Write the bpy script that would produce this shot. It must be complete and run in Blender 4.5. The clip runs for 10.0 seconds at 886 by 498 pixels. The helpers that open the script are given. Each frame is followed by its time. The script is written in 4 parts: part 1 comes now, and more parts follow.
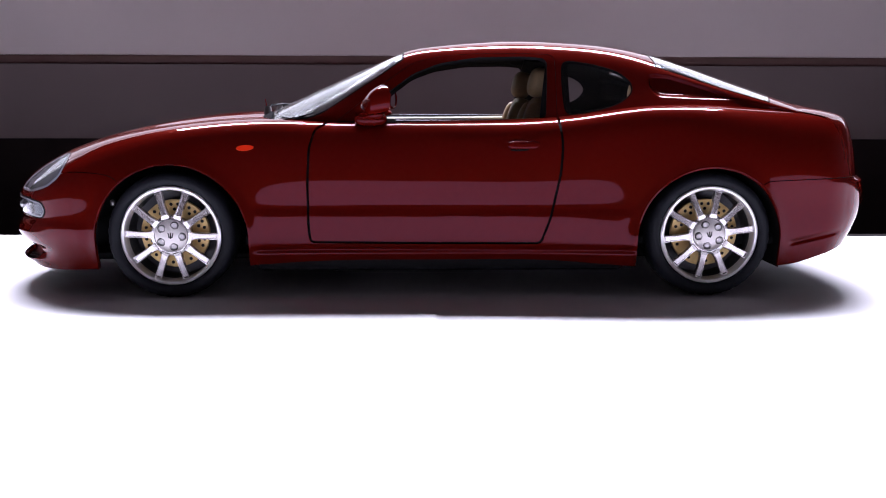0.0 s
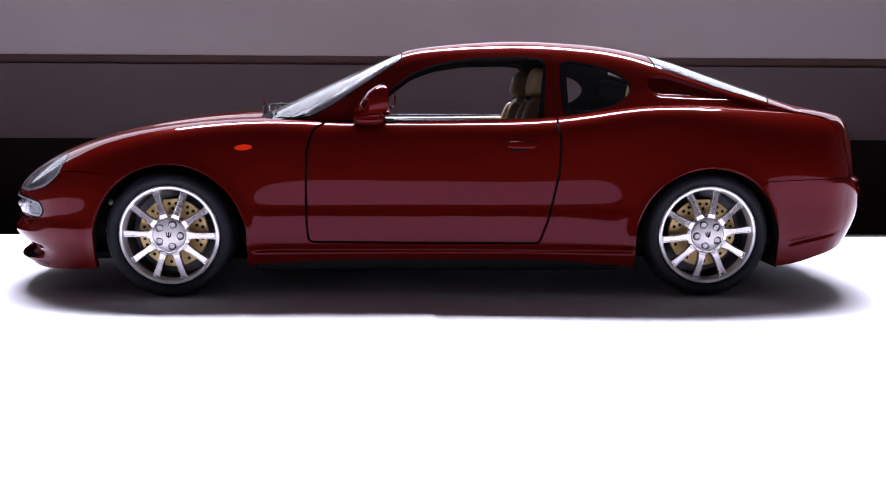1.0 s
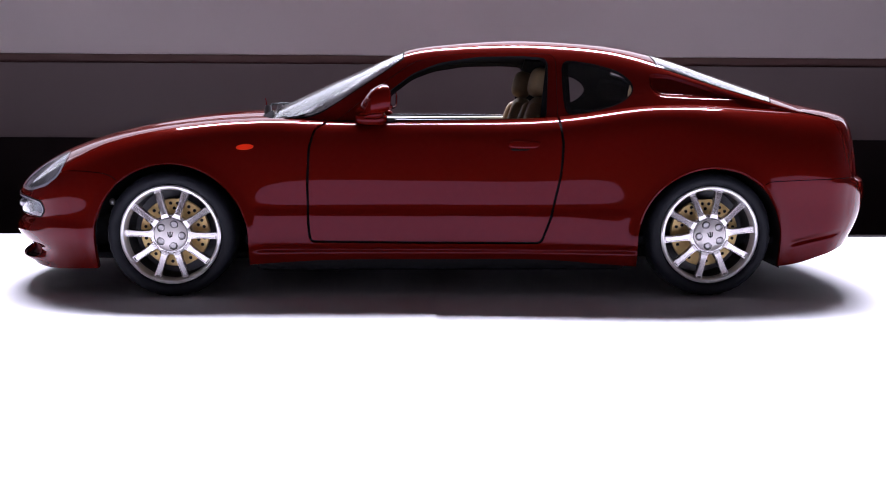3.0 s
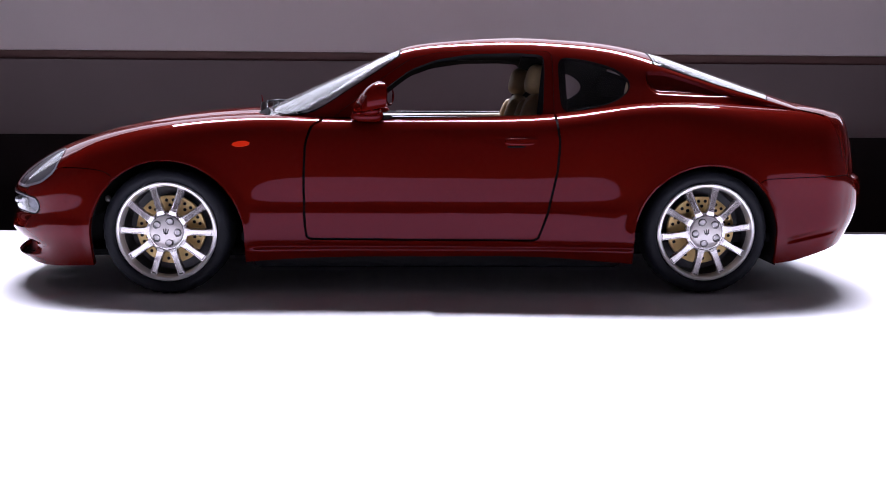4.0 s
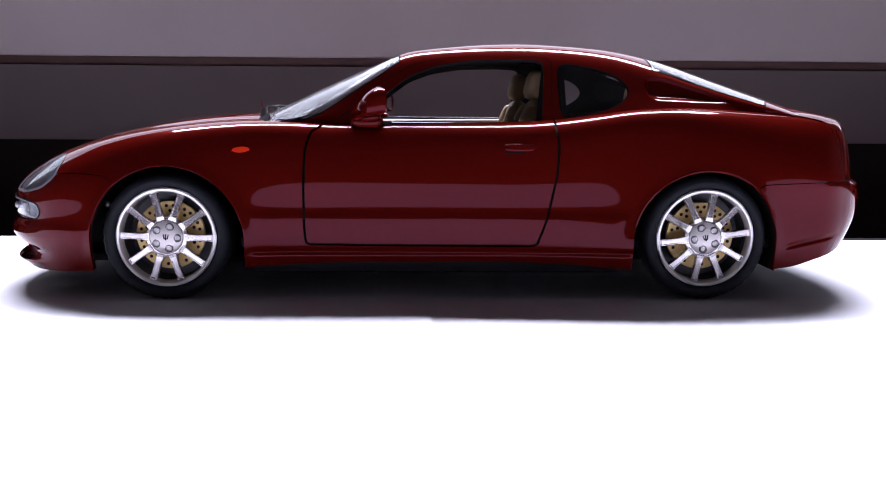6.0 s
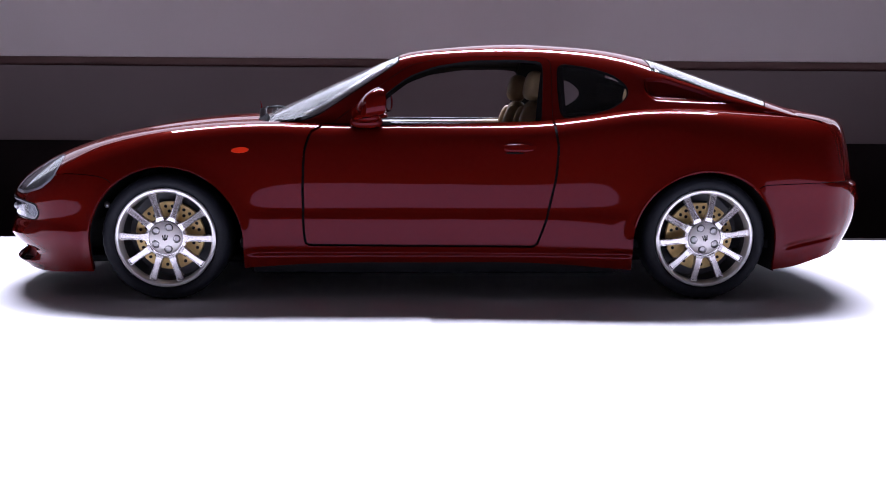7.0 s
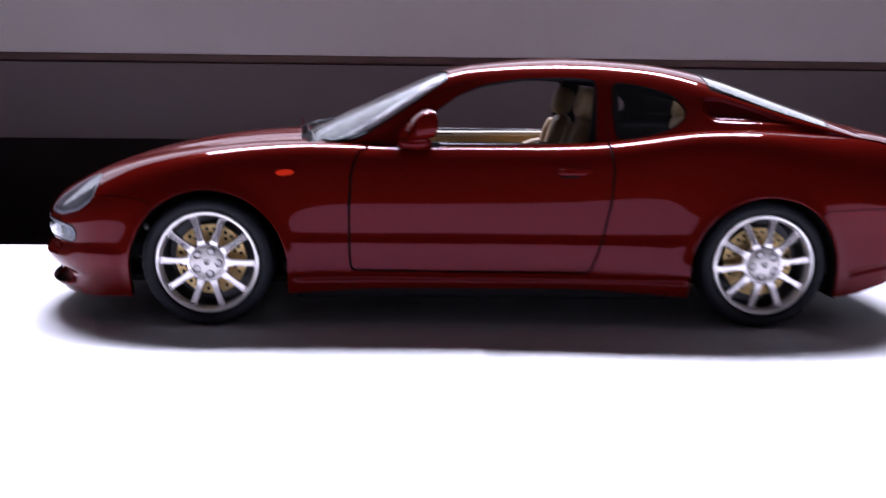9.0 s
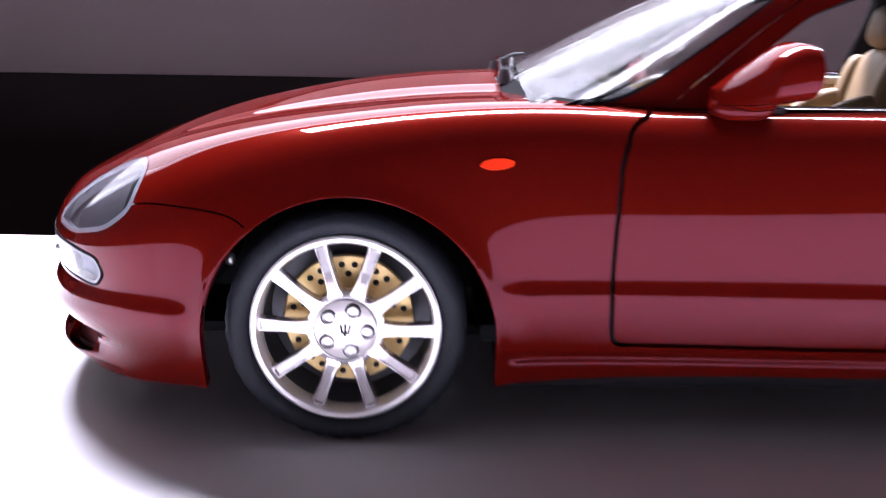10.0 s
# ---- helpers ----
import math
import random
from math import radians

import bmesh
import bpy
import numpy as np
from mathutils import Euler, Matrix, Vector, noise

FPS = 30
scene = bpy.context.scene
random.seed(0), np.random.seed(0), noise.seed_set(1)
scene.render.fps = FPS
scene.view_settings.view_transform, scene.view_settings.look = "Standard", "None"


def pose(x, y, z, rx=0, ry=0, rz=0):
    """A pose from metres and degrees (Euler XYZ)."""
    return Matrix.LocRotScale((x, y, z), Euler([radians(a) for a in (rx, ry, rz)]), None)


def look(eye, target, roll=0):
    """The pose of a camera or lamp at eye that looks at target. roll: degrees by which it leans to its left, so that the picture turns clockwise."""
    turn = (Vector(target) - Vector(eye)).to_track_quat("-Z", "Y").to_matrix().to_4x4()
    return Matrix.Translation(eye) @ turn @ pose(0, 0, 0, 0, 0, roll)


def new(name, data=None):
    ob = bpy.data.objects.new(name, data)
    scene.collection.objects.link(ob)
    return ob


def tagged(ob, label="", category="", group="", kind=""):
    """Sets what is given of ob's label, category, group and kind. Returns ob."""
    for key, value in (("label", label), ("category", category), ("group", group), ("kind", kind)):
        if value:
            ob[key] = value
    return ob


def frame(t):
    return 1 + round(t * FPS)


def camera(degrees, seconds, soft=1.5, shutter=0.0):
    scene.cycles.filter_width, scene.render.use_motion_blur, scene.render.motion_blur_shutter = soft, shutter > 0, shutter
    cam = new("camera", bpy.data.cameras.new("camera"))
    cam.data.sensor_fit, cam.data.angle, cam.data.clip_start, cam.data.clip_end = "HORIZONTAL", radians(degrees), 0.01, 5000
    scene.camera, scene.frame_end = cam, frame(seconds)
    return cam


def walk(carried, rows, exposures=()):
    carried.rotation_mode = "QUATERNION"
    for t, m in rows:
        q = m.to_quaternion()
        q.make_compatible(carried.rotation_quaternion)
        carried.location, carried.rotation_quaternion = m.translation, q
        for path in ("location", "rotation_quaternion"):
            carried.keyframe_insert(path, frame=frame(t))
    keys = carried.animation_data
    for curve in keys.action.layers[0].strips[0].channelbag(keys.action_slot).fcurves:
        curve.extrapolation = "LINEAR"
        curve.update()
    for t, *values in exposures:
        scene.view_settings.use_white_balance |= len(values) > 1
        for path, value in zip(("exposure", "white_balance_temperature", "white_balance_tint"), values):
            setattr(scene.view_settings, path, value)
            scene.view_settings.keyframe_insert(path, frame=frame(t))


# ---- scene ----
# ---------------------------------------------------------------- camera
cam = camera(50.0, 10.0, soft=1.0, shutter=0.35)


def heading(x, y, z, yaw, pitch, roll):
    a, b = radians(yaw), radians(pitch)
    way = Vector((-math.sin(a) * math.cos(b), math.cos(a) * math.cos(b), math.sin(b)))
    return look((x, y, z), Vector((x, y, z)) + way, roll)


# seconds, eye in metres, yaw, pitch and roll in degrees
PATH = [
    (0, -0.00854, -0.30442, 0.05389, -1.919, -8.916, 0.145),
    (0.5, -0.00847, -0.30447, 0.05372, -1.918, -8.844, 0.144),
    (1, -0.00843, -0.30445, 0.05361, -1.997, -8.866, 0.244),
    (1.5, -0.00842, -0.30459, 0.05358, -1.895, -8.807, 0.304),
    (2, -0.00844, -0.30466, 0.05363, -1.789, -8.766, 0.260),
    (2.5, -0.00847, -0.30434, 0.05372, -1.814, -8.804, 0.267),
    (4, -0.00827, -0.30378, 0.05364, -2.087, -9.068, 0.355),
    (4.5, -0.00818, -0.30381, 0.05371, -2.044, -8.983, 0.449),
    (5, -0.00817, -0.30402, 0.05378, -2.071, -8.860, 0.343),
    (5.5, -0.00824, -0.30411, 0.05378, -2.079, -8.774, 0.379),
    (7, -0.00850, -0.30408, 0.05376, -2.203, -8.718, 0.364),
    (7.5, -0.00866, -0.30405, 0.05378, -2.196, -8.417, 0.349),
    (8, -0.00850, -0.30393, 0.05350, -2.262, -8.436, 0.355),
    (8.5, -0.00853, -0.30384, 0.05358, -2.259, -8.631, 0.540),
    (8.8, -0.00900, -0.30400, 0.05510, -2.400, -9.030, 0.530),
    (8.9, -0.01412, -0.30132, 0.05924, -2.546, -9.592, 0.524),
    (9, -0.01974, -0.29326, 0.06427, -1.799, -9.913, 0.647),
    (9.1, -0.02771, -0.28289, 0.06678, -2.153, -9.812, 0.459),
    (9.2, -0.03550, -0.26581, 0.06760, -0.889, -10.423, 0.006),
    (9.3, -0.03746, -0.25456, 0.06671, -0.150, -11.158, 0.083),
    (9.4, -0.04505, -0.23701, 0.06435, -0.794, -12.764, 0.066),
    (9.5, -0.04587, -0.22820, 0.06334, -0.597, -13.235, 0.042),
    (9.6, -0.05074, -0.20976, 0.06223, -1.827, -14.341, 0.583),
    (9.7, -0.05518, -0.20153, 0.06154, -2.902, -14.514, 1.032),
    (9.8, -0.06015, -0.18809, 0.06233, -2.115, -14.695, 0.711),
    (9.9, -0.06183, -0.18187, 0.06180, -1.704, -14.388, 0.819),
    (10, -0.06156, -0.17326, 0.06112, -0.536, -14.168, 0.909),
]
walk(cam, [(t, heading(x, y, z, a, b, c)) for t, x, y, z, a, b, c in PATH],
     exposures=[(0.0, -0.09, 6400, 10), (2.7, -0.09, 6400, 10), (4.5, -0.15, 6340, 10), (7.0, -0.25, 6180, 10), (9.1, -0.22, 6200, 10), (9.4, 0.02, 6260, 10), (9.7, 0.40, 6360, 11), (10.0, 1.0, 6400, 11)])

# ---------------------------------------------------------------- light
world = bpy.data.worlds.new("room_air")
scene.world = world
world.use_nodes = True
world.node_tree.nodes["Background"].inputs[0].default_value = (0.75, 0.72, 0.85, 1)
world.node_tree.nodes["Background"].inputs[1].default_value = 0.006


def area(name, at, target, sx, sy, watts, colour):
    data = bpy.data.lights.new(name, "AREA")
    data.shape, data.size, data.size_y, data.energy, data.color = "RECTANGLE", sx, sy, watts, colour
    ob = new(name, data)
    ob.matrix_world = look(at, target)
    return ob


area("skylight", (0.03, 0.61, 1.06), (0.0, 0.0, 0.02), 1.15, 0.26, 86.0, (0.85, 0.82, 1.0))
area("window_light", (0.0, 0.70, 0.45), (0.0, -1.0, 0.45), 1.9, 0.5, 7.0, (0.86, 0.85, 1.0))

# ---------------------------------------------------------------- materials


def material(name, base, rough=0.5, metal=0.0, coat=0.0, coat_rough=0.03, spec=0.5, vary=0.0, scale=200.0,
             bump=0.0, bump_scale=800.0, tint=(1, 1, 1), second=None, emit=None, trans=0.0, ior=1.45):
    m = bpy.data.materials.new(name)
    m.use_nodes = True
    t = m.node_tree
    p = t.nodes["Principled BSDF"]
    p.inputs["Base Color"].default_value = (*base, 1)
    p.inputs["Roughness"].default_value = rough
    p.inputs["Metallic"].default_value = metal
    p.inputs["Coat Weight"].default_value = coat
    p.inputs["Coat Roughness"].default_value = coat_rough
    p.inputs["Specular IOR Level"].default_value = spec
    p.inputs["Specular Tint"].default_value = (*tint, 1)
    p.inputs["Transmission Weight"].default_value = trans
    p.inputs["IOR"].default_value = ior
    if emit:
        p.inputs["Emission Color"].default_value = (*emit[0], 1)
        p.inputs["Emission Strength"].default_value = emit[1]
    geo = t.nodes.new("ShaderNodeTexCoord")
    if vary:
        n = t.nodes.new("ShaderNodeTexNoise")
        n.inputs["Scale"].default_value = scale
        n.inputs["Detail"].default_value = 5
        t.links.new(geo.outputs["Object"], n.inputs["Vector"])
        n2 = t.nodes.new("ShaderNodeTexNoise")
        n2.inputs["Scale"].default_value = scale * 0.13
        n2.inputs["Detail"].default_value = 3
        t.links.new(geo.outputs["Object"], n2.inputs["Vector"])
        add = t.nodes.new("ShaderNodeMath")
        add.operation = "MULTIPLY_ADD"
        add.inputs[1].default_value = 0.5
        half = t.nodes.new("ShaderNodeMath")
        half.operation = "MULTIPLY"
        half.inputs[1].default_value = 0.5
        t.links.new(n2.outputs["Fac"], half.inputs[0])
        t.links.new(n.outputs["Fac"], add.inputs[0])
        t.links.new(half.outputs[0], add.inputs[2])
        ramp = t.nodes.new("ShaderNodeValToRGB")
        other = second or tuple(c * (1 - vary) for c in base)
        ramp.color_ramp.elements[0].position, ramp.color_ramp.elements[1].position = 0.35, 0.65
        ramp.color_ramp.elements[0].color = (*other, 1)
        ramp.color_ramp.elements[1].color = (*base, 1)
        t.links.new(add.outputs[0], ramp.inputs[0])
        t.links.new(ramp.outputs[0], p.inputs["Base Color"])
    if bump:
        b = t.nodes.new("ShaderNodeTexNoise")
        b.inputs["Scale"].default_value = bump_scale
        b.inputs["Detail"].default_value = 4
        t.links.new(geo.outputs["Object"], b.inputs["Vector"])
        bn = t.nodes.new("ShaderNodeBump")
        bn.inputs["Strength"].default_value = bump
        bn.inputs["Distance"].default_value = 0.0005
        t.links.new(b.outputs["Fac"], bn.inputs["Height"])
        t.links.new(bn.outputs[0], p.inputs["Normal"])
    return m


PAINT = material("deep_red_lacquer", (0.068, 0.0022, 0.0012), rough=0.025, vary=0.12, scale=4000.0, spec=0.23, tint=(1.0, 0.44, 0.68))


def add_flakes(m, flake, share, rough):
    """Mixes fine metal flakes into a paint."""
    t = m.node_tree
    base, out = t.nodes["Principled BSDF"], t.nodes["Material Output"]
    metal = t.nodes.new("ShaderNodeBsdfPrincipled")
    metal.inputs["Base Color"].default_value = (*flake, 1)
    metal.inputs["Metallic"].default_value = 1.0
    metal.inputs["Roughness"].default_value = rough
    mix = t.nodes.new("ShaderNodeMixShader")
    mix.inputs[0].default_value = share
    t.links.new(base.outputs[0], mix.inputs[1])
    t.links.new(metal.outputs[0], mix.inputs[2])
    t.links.new(mix.outputs[0], out.inputs["Surface"])


add_flakes(PAINT, (0.60, 0.065, 0.03), 0.018, 0.30)
INNER = material("black_plastic_lining", (0.010, 0.010, 0.012), rough=0.7, bump=0.2, spec=0.12)
SEAL = material("matt_black_seal", (0.008, 0.008, 0.009), rough=0.85, spec=0.03)
LAMPGREY = material("grey_lamp_reflector", (0.29, 0.28, 0.31), rough=0.4, metal=0.1, vary=0.2, scale=500)
FOGGREY = material("dull_lamp_reflector", (0.13, 0.13, 0.165), rough=0.45, metal=0.1, vary=0.6, scale=260)
# paler beige, with the sky light on the door card's top edge painted in
LIT_EDGE = material("skylit_beige_plastic", (0.66, 0.58, 0.46), rough=0.35)
RUBBER = material("black_rubber", (0.009, 0.010, 0.016), rough=0.62, vary=0.3, scale=900, bump=0.25, bump_scale=1500, spec=0.3)
ALLOY = material("silver_alloy_paint", (0.74, 0.70, 0.72), rough=0.24, metal=0.85, vary=0.05, scale=500)
RIM = material("silver_rim_paint", (0.84, 0.81, 0.82), rough=0.28, metal=0.6, vary=0.05, scale=500, coat=0.3)
POLISHED = material("polished_alloy", (0.80, 0.75, 0.75), rough=0.30, metal=0.4, vary=0.06, scale=700)
ALLOY_DARK = material("grey_barrel_paint", (0.10, 0.10, 0.11), rough=0.45, metal=0.5, vary=0.2, scale=900)
CHROME = material("chrome", (0.86, 0.87, 0.9), rough=0.06, metal=1.0)
BOLT = material("grey_steel", (0.42, 0.40, 0.42), rough=0.3, metal=0.9)
GOLD = material("gold_brake_disc", (0.78, 0.55, 0.24), rough=0.38, metal=0.45, vary=0.2, scale=1800)
DARKLENS = material("smoky_lamp_interior", (0.035, 0.024, 0.034), rough=0.5, vary=0.3, scale=600)
HOLE = material("matt_black", (0.006, 0.006, 0.007), rough=0.8)
# darker copy of the cabin beige: the shade on the seats is in the colour
SEATING = material("shaded_beige_plastic", (0.29, 0.195, 0.105), rough=0.5, vary=0.15, scale=700, bump=0.12, bump_scale=1800)
BEIGE = material("beige_leather_plastic", (0.46, 0.30, 0.135), rough=0.5, vary=0.12, scale=700, bump=0.12, bump_scale=1800)
GLASS = material("clear_plastic_glass", (0.97, 0.98, 1.0), rough=0.0, trans=1.0, ior=1.27, spec=0.5)
SCREEN = material("hazy_clear_plastic", (0.95, 0.97, 1.0), rough=0.03, trans=1.0, ior=1.15)


def add_streaks(m, low, high, turn):
    """Wiping streaks in a pane's gloss, drawn out along the pane's slope."""
    t = m.node_tree
    at = t.nodes.new("ShaderNodeTexCoord")
    turned = t.nodes.new("ShaderNodeMapping")
    turned.vector_type = "TEXTURE"
    turned.inputs["Rotation"].default_value = (0, turn, 0)
    turned.inputs["Scale"].default_value = (0.05, 0.006, 0.0035)
    n = t.nodes.new("ShaderNodeTexNoise")
    n.inputs["Scale"].default_value = 1.0
    n.inputs["Detail"].default_value = 4
    spread = t.nodes.new("ShaderNodeMapRange")
    spread.inputs["From Min"].default_value, spread.inputs["From Max"].default_value = 0.38, 0.66
    spread.inputs["To Min"].default_value, spread.inputs["To Max"].default_value = low, high
    t.links.new(at.outputs["Object"], turned.inputs["Vector"])
    t.links.new(turned.outputs[0], n.inputs["Vector"])
    t.links.new(n.outputs["Fac"], spread.inputs["Value"])
    t.links.new(spread.outputs[0], t.nodes["Principled BSDF"].inputs["Roughness"])


add_streaks(SCREEN, 0.01, 0.30, radians(-33))
LENS = material("clear_lamp_lens", (0.95, 0.96, 1.0), rough=0.03, trans=1.0, ior=1.15)
AMBER = material("orange_red_lens", (0.85, 0.030, 0.004), rough=0.35)
DULLRED = material("dull_dark_red_plastic", (0.11, 0.014, 0.016), rough=0.6, spec=0.2)
REDLENS = material("dark_red_lens", (0.35, 0.01, 0.01), rough=0.2, coat=0.8)
PAPER = material("white_paper", (0.82, 0.82, 0.83), rough=0.85, vary=0.03, scale=120, bump=0.05, bump_scale=2500)
TABLE = material("black_brown_table_lacquer", (0.010, 0.008, 0.008), rough=0.8, vary=0.4, scale=30, spec=0.05)
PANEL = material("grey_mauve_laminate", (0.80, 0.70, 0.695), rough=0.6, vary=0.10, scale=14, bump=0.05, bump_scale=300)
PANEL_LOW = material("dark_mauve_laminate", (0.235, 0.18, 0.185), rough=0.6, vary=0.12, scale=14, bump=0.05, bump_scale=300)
GROOVE = material("groove_shade_brown", (0.17, 0.09, 0.08), rough=0.6, vary=0.3, scale=60)
PLINTH = material("dark_brown_base", (0.035, 0.027, 0.028), rough=0.7, vary=0.3, scale=25, spec=0.1)
WALL = material("dim_painted_wall", (0.095, 0.08, 0.083), rough=0.85, vary=0.08, scale=3)
CEIL = material("ceiling_paint", (0.18, 0.165, 0.165), rough=0.9, vary=0.05, scale=3)
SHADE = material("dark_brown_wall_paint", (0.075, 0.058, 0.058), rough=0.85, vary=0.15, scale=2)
FLOOR = material("dark_wood_floor", (0.06, 0.036, 0.025), rough=0.5, vary=0.3, scale=5)

# ---------------------------------------------------------------- mesh helpers
MM = 0.001


def link_mesh(name, mesh, materials, parent=None, label=""):
    for m in materials if isinstance(materials, (list, tuple)) else [materials]:
        mesh.materials.append(m)
    ob = new(name, mesh)
    ob.parent = parent
    if label:
        tagged(ob, label)
    return ob


def part(name, bm, materials, parent=None, label="", smooth=True, at=None):
    """One bmesh, in millimetres, as one mesh object."""
    bmesh.ops.recalc_face_normals(bm, faces=bm.faces)
    me = bpy.data.meshes.new(name)
    bm.to_mesh(me)
    bm.free()
    me.transform(Matrix.Scale(MM, 4))
    if smooth:
        me.polygons.foreach_set("use_smooth", [True] * len(me.polygons))
        me.set_sharp_from_angle(angle=radians(38))
    ob = link_mesh(name, me, materials, parent, label)
    if at is not None:
        ob.matrix_basis = at
    return ob


def box(sx, sy, sz, x=0, y=0, z=0, bevel=0.0, segments=2, turn=None):
    bm = bmesh.new()
    bmesh.ops.create_cube(bm, size=1)
    bmesh.ops.scale(bm, vec=(sx, sy, sz), verts=bm.verts)
    if bevel:
        bmesh.ops.bevel(bm, geom=bm.edges[:], offset=bevel, segments=segments, profile=0.5, affect="EDGES")
    if turn:
        bmesh.ops.rotate(bm, matrix=Euler([radians(a) for a in turn]).to_matrix(), verts=bm.verts)
    bmesh.ops.translate(bm, vec=(x, y, z), verts=bm.verts)
    return bm


def joined(*bms):
    out = bmesh.new()
    for b in bms:
        me = bpy.data.meshes.new("piece")
        b.to_mesh(me)
        b.free()
        out.from_mesh(me)
        bpy.data.meshes.remove(me)
    return out


def lathe(profile, n=64, closed=False):
    """Turns (radius, y) pairs round the y axis."""
    bm = bmesh.new()
    rings = []
    for r, y in profile:
        if r < 1e-6:
            rings.append([bm.verts.new((0, y, 0))])
        else:
            rings.append([bm.verts.new((r * math.cos(2 * math.pi * i / n), y, r * math.sin(2 * math.pi * i / n))) for i in range(n)])
    pairs = list(zip(rings, rings[1:])) + ([(rings[-1], rings[0])] if closed else [])
    for a, b in pairs:
        for i in range(n):
            j = (i + 1) % n
            vs = [a[i % len(a)], a[j % len(a)], b[j % len(b)], b[i % len(b)]]
            vs = list(dict.fromkeys(vs))
            if len(vs) > 2:
                bm.faces.new(vs)
    return bm


def tube(points, radius, n=8):
    bm = bmesh.new()
    pts = [Vector(p) for p in points]
    rings = []
    for i, p in enumerate(pts):
        d = (pts[min(i + 1, len(pts) - 1)] - pts[max(i - 1, 0)]).normalized()
        a = d.orthogonal().normalized()
        b = d.cross(a)
        r = radius[i] if isinstance(radius, (list, tuple)) else radius
        rings.append([bm.verts.new(p + r * (math.cos(2 * math.pi * k / n) * a + math.sin(2 * math.pi * k / n) * b)) for k in range(n)])
    for u, v in zip(rings, rings[1:]):
        best = min(range(n), key=lambda k: (v[k].co - u[0].co).length)
        for k in range(n):
            bm.faces.new((u[k], u[(k + 1) % n], v[(k + 1 + best) % n], v[(k + best) % n]))
    bm.faces.new(rings[0])
    bm.faces.new(rings[-1])
    return bm


def pad(sx, sy, sz, at, power=3.5, turn=(0, 0, 0), n=20):
    """A stuffed cushion: a superellipsoid."""
    bm = bmesh.new()
    bmesh.ops.create_uvsphere(bm, u_segments=n * 2, v_segments=n, radius=1)
    for v in bm.verts:
        c = v.co
        f = (abs(c.x) ** power + abs(c.y) ** power + abs(c.z) ** power) ** (-1 / power)
        v.co = Vector((c.x * f * sx / 2, c.y * f * sy / 2, c.z * f * sz / 2))
    bmesh.ops.rotate(bm, matrix=Euler([radians(a) for a in turn]).to_matrix(), verts=bm.verts)
    bmesh.ops.translate(bm, vec=at, verts=bm.verts)
    return bm


# ---------------------------------------------------------------- smooth surfaces
def cubic_basis(knots, x):
    """Values at x of the natural cubic splines that are 1 at one knot and 0 at the others."""
    t = np.asarray(knots, float)
    n = len(t)
    h = np.diff(t)
    A, R = np.eye(n), np.zeros((n, n))
    for i in range(1, n - 1):
        A[i, i - 1:i + 2] = h[i - 1], 2 * (h[i - 1] + h[i]), h[i]
        R[i, i - 1:i + 2] = 6 / h[i - 1], -6 / h[i - 1] - 6 / h[i], 6 / h[i]
    M = np.linalg.solve(A, R)
    x = np.clip(np.asarray(x, float), t[0], t[-1])
    i = np.clip(np.searchsorted(t, x, side="right") - 1, 0, n - 2)
    a, b, hh = t[i + 1] - x, x - t[i], h[i]
    out = M[i] * ((a ** 3 / hh - hh * a) / 6)[:, None] + M[i + 1] * ((b ** 3 / hh - hh * b) / 6)[:, None]
    k = np.arange(len(x))
    out[k, i] += a / hh
    out[k, i + 1] += b / hh
    return out


def curve_of(*pairs):
    xs, ys = [p[0] for p in pairs], np.array([p[1] for p in pairs], float)
    return lambda x: cubic_basis(xs, x) @ ys


def smooth(a, b, x):
    t = np.clip((x - a) / (b - a), 0, 1)
    return t * t * (3 - 2 * t)


def outline(points, radius=1.0):
    """A closed outline with rounded corners, as a signed distance in the side view (negative inside)."""
    c = np.array(points, float)
    p = []
    for before, here, after in zip(np.roll(c, 1, axis=0), c, np.roll(c, -1, axis=0)):
        ends = []
        for other in (before, after):
            far = np.linalg.norm(other - here)
            ends.append(here + (other - here) * min(radius / far, 0.49))
        for t in np.linspace(0, 1, 7):
            p.append((1 - t) ** 2 * ends[0] + 2 * t * (1 - t) * here + t * t * ends[1])
    p = np.array(p)
    a, b = p, np.roll(p, -1, axis=0)

    def distance(x, z):
        best, inside = np.full(x.shape, 1e9), np.zeros(x.shape, bool)
        for (ax, az), (bx, bz) in zip(a, b):
            ex, ez = bx - ax, bz - az
            t = np.clip(((x - ax) * ex + (z - az) * ez) / (ex * ex + ez * ez + 1e-12), 0, 1)
            best = np.minimum(best, np.hypot(x - ax - t * ex, z - az - t * ez))
            hit = (az > z) != (bz > z)
            inside ^= hit & (x < ax + (z - az) / np.where(ez == 0, 1e-9, ez) * ex)
        return np.where(inside, -best, best)
    return distance


